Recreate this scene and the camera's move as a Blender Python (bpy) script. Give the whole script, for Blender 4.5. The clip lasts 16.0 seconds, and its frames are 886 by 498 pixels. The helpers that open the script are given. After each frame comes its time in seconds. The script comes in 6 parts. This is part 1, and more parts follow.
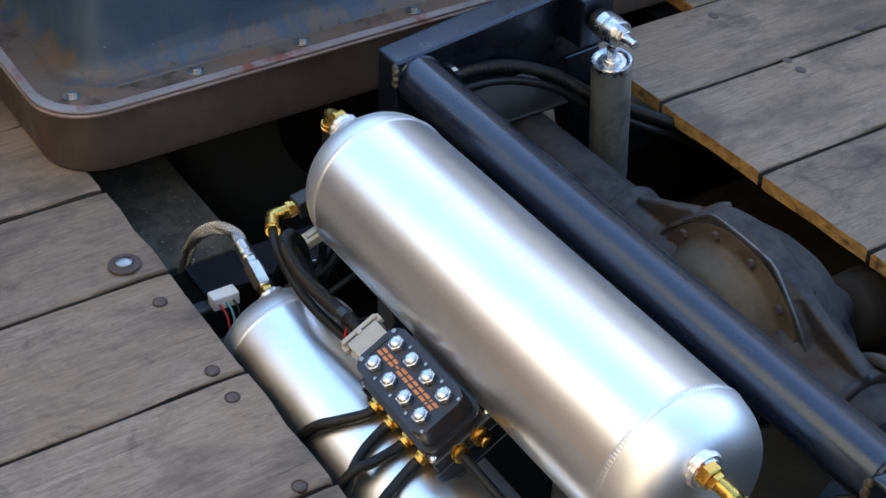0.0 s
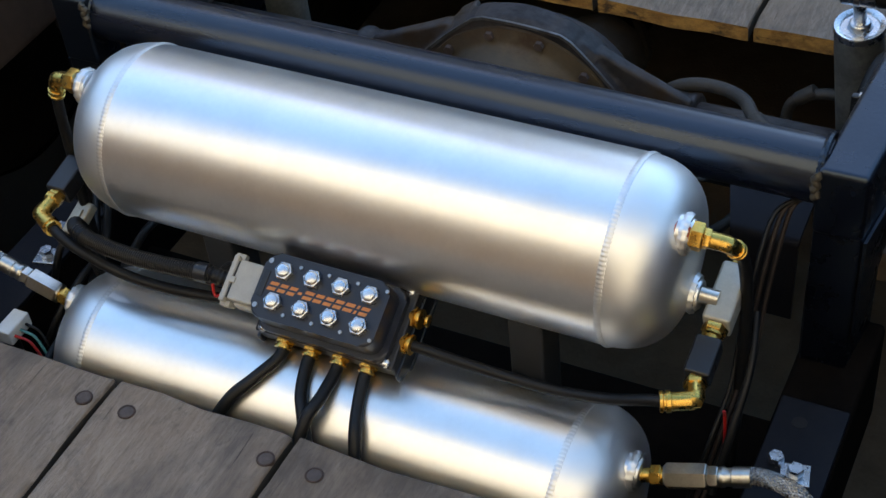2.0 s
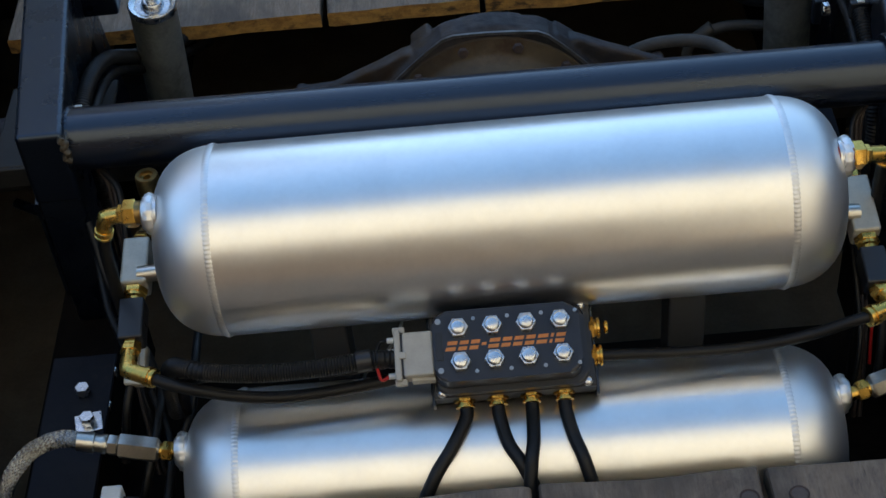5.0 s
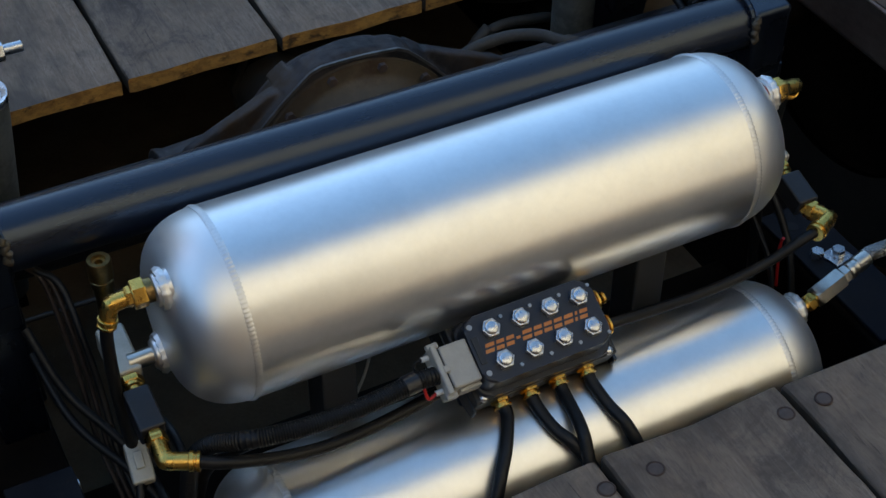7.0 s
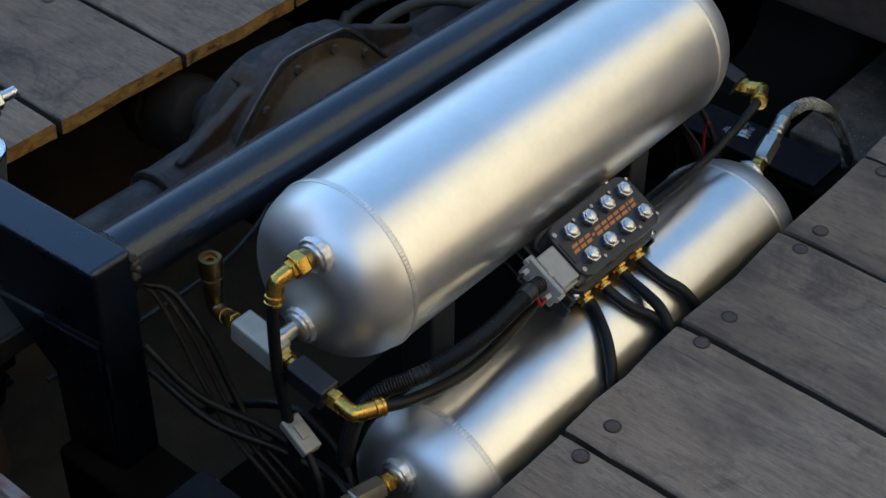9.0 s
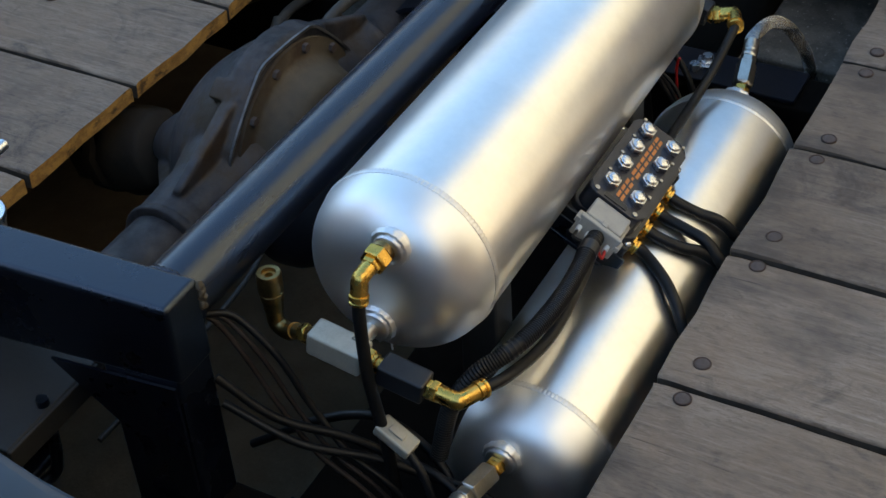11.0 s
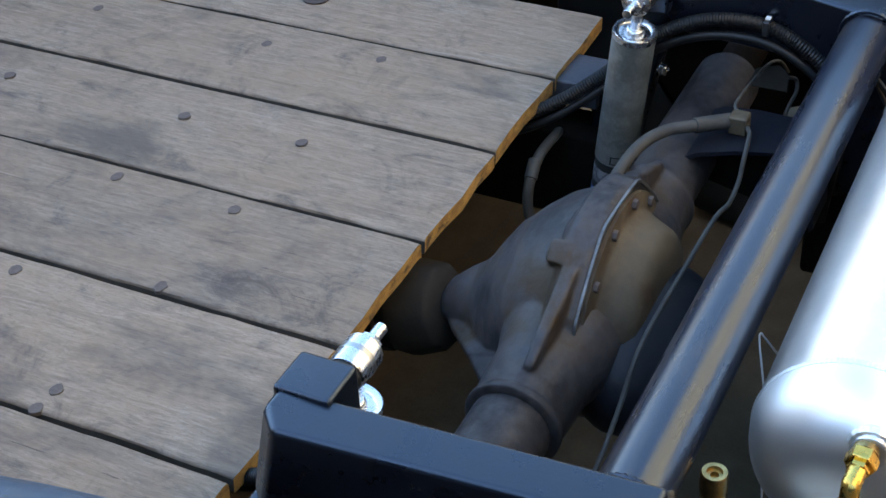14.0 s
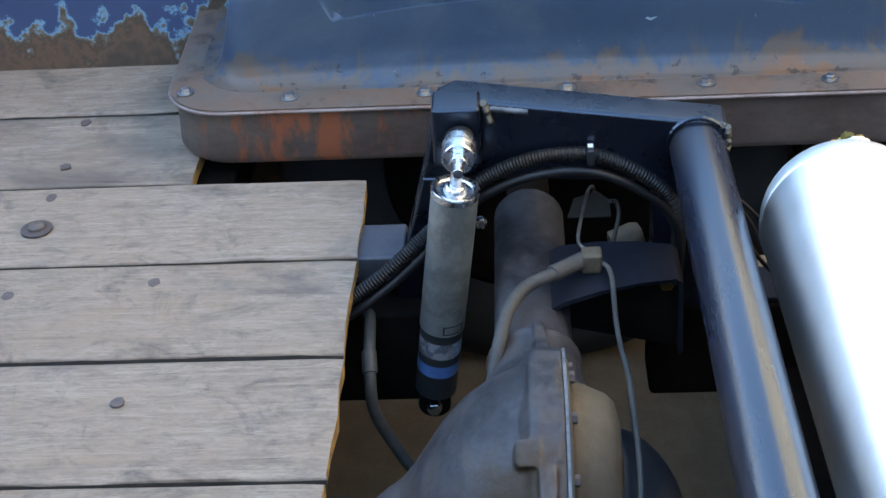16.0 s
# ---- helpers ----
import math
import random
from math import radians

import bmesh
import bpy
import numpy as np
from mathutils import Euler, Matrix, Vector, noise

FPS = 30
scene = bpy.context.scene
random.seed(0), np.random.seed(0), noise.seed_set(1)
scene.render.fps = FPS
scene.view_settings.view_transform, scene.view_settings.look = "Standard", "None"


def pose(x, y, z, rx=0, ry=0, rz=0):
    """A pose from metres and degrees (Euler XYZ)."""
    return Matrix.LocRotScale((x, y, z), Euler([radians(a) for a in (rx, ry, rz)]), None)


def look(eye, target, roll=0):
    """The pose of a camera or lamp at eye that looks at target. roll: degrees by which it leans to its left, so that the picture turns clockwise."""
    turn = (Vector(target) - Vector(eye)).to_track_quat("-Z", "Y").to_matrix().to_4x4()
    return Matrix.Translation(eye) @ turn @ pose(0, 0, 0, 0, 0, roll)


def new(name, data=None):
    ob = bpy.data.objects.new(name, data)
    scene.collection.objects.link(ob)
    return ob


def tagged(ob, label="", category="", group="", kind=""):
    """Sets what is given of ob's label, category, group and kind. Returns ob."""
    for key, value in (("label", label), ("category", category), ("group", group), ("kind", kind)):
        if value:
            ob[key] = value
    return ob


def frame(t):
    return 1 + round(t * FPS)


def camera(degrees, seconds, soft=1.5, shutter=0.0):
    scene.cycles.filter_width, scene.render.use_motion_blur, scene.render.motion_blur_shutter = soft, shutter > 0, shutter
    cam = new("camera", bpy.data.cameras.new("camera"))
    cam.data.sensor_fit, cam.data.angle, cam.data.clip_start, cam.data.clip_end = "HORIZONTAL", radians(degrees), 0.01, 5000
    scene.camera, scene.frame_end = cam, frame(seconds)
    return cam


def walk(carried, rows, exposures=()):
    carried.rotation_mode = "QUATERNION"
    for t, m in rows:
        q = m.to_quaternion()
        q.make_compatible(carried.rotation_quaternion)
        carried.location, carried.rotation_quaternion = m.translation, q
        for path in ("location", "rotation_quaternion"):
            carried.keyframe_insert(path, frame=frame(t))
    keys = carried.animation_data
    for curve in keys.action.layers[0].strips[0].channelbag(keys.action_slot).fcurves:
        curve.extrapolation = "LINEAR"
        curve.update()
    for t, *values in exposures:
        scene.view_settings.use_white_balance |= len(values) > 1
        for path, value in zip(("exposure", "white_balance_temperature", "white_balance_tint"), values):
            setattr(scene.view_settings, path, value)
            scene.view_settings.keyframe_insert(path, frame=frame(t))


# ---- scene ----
cam = camera(32.87, 16.0)
PATH = [
    (0, (0.8928, -0.7218, 1.0630), (-0.3715, 0.1136, -0.0831), 1.59),
    (0.5, (0.8089, -0.7822, 1.0279), (-0.2677, 0.1849, -0.1000), 2.44),
    (1, (0.7212, -0.9512, 1.0321), (-0.1525, 0.1371, -0.1000), 1.48),
    (1.5, (0.6486, -0.9889, 1.0350), (-0.0781, 0.1403, -0.1000), -2.54),
    (2, (0.5472, -0.9193, 1.0048), (-0.0539, 0.1194, -0.1000), -6.72),
    (2.5, (0.4753, -0.9062, 0.9923), (-0.0003, 0.1227, -0.1000), -4.62),
    (3, (0.3563, -1.0034, 1.0244), (-0.0347, 0.0990, -0.1000), -4.04),
    (3.5, (0.2587, -1.1032, 1.0216), (-0.0812, 0.1117, -0.1000), -4.76),
    (4, (0.1663, -1.0685, 1.0197), (-0.1002, 0.1054, -0.1000), -3.91),
    (4.2, (0.1322, -1.0197, 1.0197), (-0.1143, 0.1358, -0.1000), -6.47),
    (6.3, (-0.3437, -1.0145, 1.0344), (-0.0341, 0.1776, -0.1000), 0.95),
    (6.5, (-0.3773, -1.0062, 1.0379), (-0.0396, 0.1359, -0.1000), 0.47),
    (7, (-0.5204, -0.9298, 1.0012), (0.0345, 0.1622, -0.1000), 0.05),
    (7.5, (-0.6481, -0.8747, 0.9994), (-0.0221, 0.1520, -0.1000), 0.43),
    (8, (-0.8093, -0.8566, 1.0006), (-0.0140, 0.1679, -0.1000), 2.45),
    (8.5, (-0.9868, -0.8340, 1.0061), (-0.1045, 0.0852, -0.1000), 3.88),
    (9, (-0.9995, -0.7570, 1.0008), (0.0017, 0.0845, -0.1000), 0.99),
    (9.5, (-0.9851, -0.6396, 0.9416), (0.0730, 0.0962, -0.1000), -1.32),
    (9.7, (-0.9695, -0.6418, 0.9389), (0.0356, 0.0937, -0.1000), -2.93),
    (11.8, (-1.2279, -0.4826, 0.9858), (0.0461, 0.1142, -0.1000), -2.05),
    (12, (-1.2465, -0.4636, 0.9998), (0.1501, 0.2081, -0.0994), -1.59),
    (12.5, (-1.2861, -0.4401, 1.0060), (0.0969, 0.2860, -0.0757), 0.34),
    (13, (-1.3028, -0.3539, 1.0057), (0.0227, 0.4711, -0.0770), 0.06),
    (13.5, (-1.2491, -0.2589, 0.9902), (0.0612, 0.5407, -0.1000), -1.73),
    (14, (-1.1722, -0.1435, 0.9759), (0.0934, 0.5207, -0.1000), -3.20),
    (14.5, (-1.1220, -0.0493, 0.9862), (0.2133, 0.4913, -0.1000), -0.34),
    (15, (-1.1514, 0.0932, 0.9894), (0.3608, 0.4214, -0.1000), -0.23),
    (15.5, (-1.1744, 0.2172, 0.9607), (0.3392, 0.4214, -0.1000), -0.85),
    (16, (-1.0653, 0.2969, 0.9448), (0.5170, 0.3967, -0.1000), -3.66),
]
EXPOSURES = [(0.0, 2.62, 9300, 36), (1.5, 2.20, 9650, 34), (3.5, 1.84, 9400, 32), (7.0, 1.41, 8900, 31), (8.5, 1.53, 8950, 31), (9.5, 1.80, 9100, 31), (12.0, 2.19, 10200, 33), (12.5, 2.30, 9800, 34), (13.5, 2.88, 9750, 34), (14.5, 3.40, 10000, 33), (16.0, 3.66, 9900, 34)]
walk(cam, [(t, look(eye, target, roll)) for t, eye, target, roll in PATH], EXPOSURES)
SUN_EL, SUN_ROT, SUN_STRENGTH, SUN_ANGLE, SKY_STRENGTH = 38, -35, 2.2, 0.6, 0.15
SHOCK_FOOT_E, SHOCK_FOOT_W = (0.335, 0.404, -0.175), (-0.400, 0.404, -0.175)
# ---- world and light ----
world = bpy.data.worlds.new("sky")
scene.world = world
world.use_nodes = True
wn, wl = world.node_tree.nodes, world.node_tree.links
sky = wn.new("ShaderNodeTexSky")
sky.sky_type, sky.sun_disc = "NISHITA", False
sky.sun_elevation, sky.sun_rotation = radians(SUN_EL), radians(SUN_ROT)
sky.air_density, sky.dust_density, sky.ozone_density = 0.8, 0.1, 1.0
deep = wn.new("ShaderNodeHueSaturation")
deep.inputs["Hue"].default_value, deep.inputs["Saturation"].default_value = 0.4865, 1.26
wl.new(sky.outputs["Color"], deep.inputs["Color"])
wl.new(deep.outputs["Color"], wn["Background"].inputs["Color"])
wn["Background"].inputs["Strength"].default_value = SKY_STRENGTH
sun_data = bpy.data.lights.new("sun", "SUN")
sun_data.energy, sun_data.angle, sun_data.color = SUN_STRENGTH, radians(SUN_ANGLE), (1.0, 0.955, 0.80)
sun = new("sun", sun_data)
# The sun stands behind the tall corner of the unseen added walls: the truck is in open shade, the yard behind it lit.
sun_way = Vector((math.sin(radians(SUN_ROT)) * math.cos(radians(SUN_EL)), math.cos(radians(SUN_ROT)) * math.cos(radians(SUN_EL)), math.sin(radians(SUN_EL))))
sun.matrix_basis = look(sun_way * 20, (0, 0, 0))


# ---- materials ----
def mat(name, base, rough=0.5, metal=0.0, second=None, scale=8.0, stretch=(1, 1, 1), contrast=(0.4, 0.65), bump=0.0, bump_scale=120.0,
        rough_var=0.0, third=None, third_at=(0.62, 0.7), third_scale=3.0, sky_tint=(1, 1, 1), spec=0.5):
    """A surface with a coarse mix of two colours, a third in patches, fine grain in relief and uneven gloss."""
    m = bpy.data.materials.new(name)
    m.use_nodes = True
    n, l = m.node_tree.nodes, m.node_tree.links
    out = n["Principled BSDF"]
    out.inputs["Roughness"].default_value, out.inputs["Metallic"].default_value = rough, metal
    out.inputs["Specular IOR Level"].default_value = spec
    out.inputs["Specular Tint"].default_value = (*sky_tint, 1)
    co = n.new("ShaderNodeTexCoord")
    mp = n.new("ShaderNodeMapping")
    mp.inputs["Scale"].default_value = stretch
    l.new(co.outputs["Object"], mp.inputs["Vector"])

    def noise_tex(sc, detail=6.0, rgh=0.6, src=mp):
        t = n.new("ShaderNodeTexNoise")
        t.inputs["Scale"].default_value, t.inputs["Detail"].default_value, t.inputs["Roughness"].default_value = sc, detail, rgh
        l.new(src.outputs["Vector"], t.inputs["Vector"])
        return t

    def ramp(src, a, b):
        r = n.new("ShaderNodeMapRange")
        r.inputs["From Min"].default_value, r.inputs["From Max"].default_value = a, b
        l.new(src, r.inputs["Value"])
        return r.outputs["Result"]

    def mix(fac, a, b):
        x = n.new("ShaderNodeMix")
        x.data_type = "RGBA"
        for sock, v in ((x.inputs[0], fac), (x.inputs[6], a), (x.inputs[7], b)):
            if isinstance(v, tuple):
                sock.default_value = (*v, 1)
            else:
                l.new(v, sock)
        return x.outputs[2]

    col = None
    if second:
        col = mix(ramp(noise_tex(scale).outputs["Fac"], *contrast), base, second)
        fine = mix(ramp(noise_tex(scale * 9).outputs["Fac"], 0.35, 0.7), base, second)
        x = n.new("ShaderNodeMix")
        x.data_type = "RGBA"
        x.inputs[0].default_value = 0.35
        l.new(col, x.inputs[6]), l.new(fine, x.inputs[7])
        col = x.outputs[2]
    if third:
        col = mix(ramp(noise_tex(third_scale, 8.0, 0.7).outputs["Fac"], *third_at), col if col else base, third)
    if col:
        l.new(col, out.inputs["Base Color"])
    else:
        out.inputs["Base Color"].default_value = (*base, 1)
    if rough_var:
        r = n.new("ShaderNodeMapRange")
        r.inputs["To Min"].default_value, r.inputs["To Max"].default_value = max(0.02, rough - rough_var), min(1, rough + rough_var)
        r.inputs["From Min"].default_value, r.inputs["From Max"].default_value = 0.3, 0.7
        l.new(noise_tex(scale * 2.3).outputs["Fac"], r.inputs["Value"])
        l.new(r.outputs["Result"], out.inputs["Roughness"])
    if bump:
        b = n.new("ShaderNodeBump")
        b.inputs["Strength"].default_value, b.inputs["Distance"].default_value = bump, 0.001
        l.new(noise_tex(bump_scale, 4.0, 0.6).outputs["Fac"], b.inputs["Height"])
        l.new(b.outputs["Normal"], out.inputs["Normal"])
    return m


M_ALU = mat("satin_aluminium", (0.95, 0.945, 0.93), 0.325, 1.0, (0.875, 0.87, 0.858), 22.0, contrast=(0.42, 0.64), rough_var=0.025)
M_HEAD = mat("spun_aluminium", (0.93, 0.93, 0.92), 0.44, 1.0, (0.88, 0.88, 0.87), 9.0, rough_var=0.04)
M_WELD = mat("weld_bead", (0.88, 0.88, 0.87), 0.46, 1.0, (0.74, 0.74, 0.74), 60)
M_BRASS = mat("brass", (0.88, 0.50, 0.13), 0.28, 1.0, (0.62, 0.33, 0.075), 50, rough_var=0.1)
M_BRONZE = mat("dull_brass", (0.52, 0.33, 0.14), 0.35, 1.0, (0.2, 0.12, 0.05), 50)
M_ZINC = mat("zinc_plate", (0.70, 0.72, 0.74), 0.27, 1.0, (0.6, 0.62, 0.65), 40, rough_var=0.08)
# The specular tint puts the sky's blue into the black paint's reflections.
M_FRAME = mat("black_frame_paint", (0.0013, 0.0023, 0.0054), 0.30, 0.0, (0.0022, 0.0034, 0.0070), 9, third=(0.022, 0.019, 0.016), third_at=(0.62, 0.78), third_scale=7, bump=0.16, bump_scale=260, rough_var=0.1, sky_tint=(0.60, 0.80, 1.0), spec=0.27)
M_RUBBER = mat("black_rubber", (0.0050, 0.0050, 0.0058), 0.46, 0.0, (0.010, 0.0098, 0.010), 40, rough_var=0.08, spec=0.30)
M_PLASTIC = mat("black_plastic", (0.010, 0.011, 0.014), 0.38, 0.0, (0.018, 0.019, 0.022), 40, bump=0.1, bump_scale=500)
M_LID = mat("valve_lid_black", (0.012, 0.015, 0.024), 0.33, 0.0, (0.02, 0.023, 0.032), 30, bump=0.08, bump_scale=700)
M_ORANGE = mat("orange_print", (0.75, 0.22, 0.05), 0.5, 0.0, (0.6, 0.17, 0.04), 200)
M_GREY = mat("grey_connector", (0.42, 0.40, 0.36), 0.5, 0.0, (0.35, 0.33, 0.3), 60)
M_WHITE = mat("white_plastic", (0.72, 0.74, 0.74), 0.45, 0.0, (0.6, 0.62, 0.62), 60)
M_RED = mat("red_cable", (0.55, 0.02, 0.02), 0.4, 0.0, (0.4, 0.015, 0.015), 60)
M_GREYWIRE = mat("grey_cable", (0.020, 0.011, 0.009), 0.55, 0.0, (0.036, 0.026, 0.023), 60, spec=0.3)
M_STEEL = mat("bare_steel", (0.45, 0.45, 0.45), 0.35, 1.0, (0.3, 0.3, 0.3), 30, rough_var=0.1)
M_IRON = mat("greasy_cast_iron", (0.010, 0.0095, 0.0115), 0.56, 0.1, (0.072, 0.067, 0.074), 9, contrast=(0.44, 0.60), third=(0.046, 0.027, 0.016), third_at=(0.50, 0.64), third_scale=9, bump=0.8, bump_scale=110, rough_var=0.15, spec=0.35)
M_COVER = mat("dusty_cover_steel", (0.105, 0.072, 0.043), 0.65, 0.1, (0.050, 0.035, 0.024), 10, third=(0.056, 0.027, 0.014), third_at=(0.52, 0.64), third_scale=14, bump=0.35, bump_scale=220)
M_DUST = mat("dusty_grey_rubber", (0.054, 0.047, 0.041), 0.7, 0.0, (0.027, 0.024, 0.022), 25, contrast=(0.42, 0.6), bump=0.3, bump_scale=400)
M_SHOCK = mat("galvanised_shock_body", (0.36, 0.39, 0.385), 0.40, 0.75, (0.20, 0.225, 0.215), 26, contrast=(0.44, 0.58), rough_var=0.1)
M_BLUEBAND = mat("blue_label", (0.02, 0.16, 0.36), 0.45, 0.0, (0.02, 0.10, 0.25), 60)
M_TYRE = mat("tyre_rubber", (0.010, 0.010, 0.010), 0.8, 0.0, (0.018, 0.017, 0.016), 25, bump=0.3, bump_scale=90)
M_RUSTBOLT = mat("rusty_bolt", (0.066, 0.052, 0.052), 0.6, 0.3, (0.11, 0.070, 0.058), 90, bump=0.4, bump_scale=400)
M_RUSTWALL = mat("rusty_tub_wall", (0.042, 0.026, 0.022), 0.55, 0.1, (0.085, 0.060, 0.050), 7, (1, 1, 0.6), third=(0.16, 0.045, 0.018), third_at=(0.60, 0.70), third_scale=9, bump=0.4, bump_scale=150, rough_var=0.15)
M_RUSTPALE = mat("pale_rust_flange", (0.150, 0.082, 0.056), 0.5, 0.1, (0.105, 0.088, 0.076), 13, contrast=(0.42, 0.58), third=(0.034, 0.024, 0.019), third_at=(0.54, 0.66), third_scale=17, bump=0.3, bump_scale=180, rough_var=0.12)
M_EDGEWOOD = mat("fresh_cut_wood", (0.56, 0.29, 0.085), 0.7, 0.0, (0.22, 0.10, 0.035), 55, (1, 1, 1.6), contrast=(0.40, 0.62), third=(0.085, 0.045, 0.022), third_at=(0.54, 0.64), third_scale=38, bump=1.0, bump_scale=260)
M_BOARDSIDE = mat("dark_board_side", (0.030, 0.024, 0.019), 0.85, 0.0, (0.055, 0.046, 0.038), 40)
M_ASPHALT = mat("dirty_yard_ground", (0.092, 0.058, 0.034), 0.9, 0.0, (0.138, 0.095, 0.060), 22, third=(0.26, 0.235, 0.20), third_at=(0.68, 0.73), third_scale=140, bump=0.8, bump_scale=220)
M_BRAID = mat("braided_stainless", (0.50, 0.50, 0.49), 0.22, 1.0, (0.28, 0.275, 0.265), 420, contrast=(0.42, 0.58), bump=0.6, bump_scale=1400)
M_BRAIDCORE = mat("dull_hose_core", (0.20, 0.195, 0.18), 0.45, 0.8, (0.05, 0.047, 0.042), 60)
# Dirty steel with the underbody's shade darkened into its colour.
M_UNDER = mat("shaded_dirty_underbody", (0.0040, 0.0030, 0.0026), 0.9, 0.0, (0.011, 0.0075, 0.0058), 9, spec=0.04, contrast=(0.44, 0.6), bump=0.4, bump_scale=120)
M_DIRT = mat("brown_dirt", (0.10, 0.062, 0.035), 0.9, 0.0, (0.06, 0.04, 0.026), 18, bump=0.8, bump_scale=120)

M_MATTE = mat("matt_black_steel", (0.006, 0.0075, 0.0125), 0.50, 0.0, (0.012, 0.013, 0.017), 14, spec=0.13, third=(0.04, 0.032, 0.024), third_at=(0.6, 0.78), third_scale=9, bump=0.2)
M_GREYPAINT = mat("grey_painted_steel", (0.024, 0.024, 0.025), 0.6, 0.1, (0.015, 0.015, 0.015), 14, bump=0.2, bump_scale=200)
M_BLUEGREY = mat("blue_grey_chassis_paint", (0.055, 0.060, 0.075), 0.5, 0.1, (0.035, 0.036, 0.042), 18, third=(0.06, 0.045, 0.032), third_at=(0.6, 0.72), third_scale=16, bump=0.3, bump_scale=200)
M_YOKE = mat("dirt_caked_iron", (0.026, 0.019, 0.014), 0.8, 0.0, (0.012, 0.0095, 0.0085), 14, bump=0.8, bump_scale=120, spec=0.25)
# Colours of the unseen added walls, chosen for what the tanks reflect.
M_YARD = mat("cream_render", (0.485, 0.520, 0.440), 0.85, 0.0, (0.415, 0.445, 0.375), 1.5, bump=0.4, bump_scale=40)
M_DARKSCREEN = mat("dark_screen_boards", (0.055, 0.048, 0.036), 0.85, 0.0, (0.035, 0.030, 0.023), 3, (1, 1, 0.2), bump=0.4, bump_scale=40)
M_YARDGREY = mat("pale_grey_boards", (0.52, 0.55, 0.58), 0.8, 0.0, (0.44, 0.46, 0.48), 1.5, (1, 1, 0.2), bump=0.4, bump_scale=40)
M_YARDMID = mat("grey_render", (0.27, 0.264, 0.246), 0.85, 0.0, (0.22, 0.215, 0.20), 1.5, bump=0.4, bump_scale=40)
M_LABEL = mat("worn_silver_label", (0.30, 0.32, 0.34), 0.5, 0.3, (0.06, 0.07, 0.09), 70, contrast=(0.46, 0.54))
M_ZALU = mat("machined_aluminium", (0.86, 0.87, 0.88), 0.36, 1.0, (0.7, 0.7, 0.71), 60, rough_var=0.06)
M_NICKEL = mat("nickel_plate", (0.62, 0.60, 0.55), 0.3, 1.0, (0.45, 0.43, 0.39), 60)
M_REDSEAL = mat("red_thread_seal", (0.45, 0.06, 0.03), 0.5, 0.0, (0.3, 0.05, 0.03), 90)
M_TEE = mat("cream_machined_block", (0.50, 0.465, 0.39), 0.42, 0.35, (0.38, 0.35, 0.29), 50)
M_STICKER = mat("pale_sticker", (0.34, 0.42, 0.50), 0.5, 0.0, (0.12, 0.17, 0.24), 160, contrast=(0.45, 0.55))
M_TEAL = mat("teal_cable", (0.02, 0.25, 0.24), 0.45, 0.0, (0.02, 0.18, 0.17), 60)


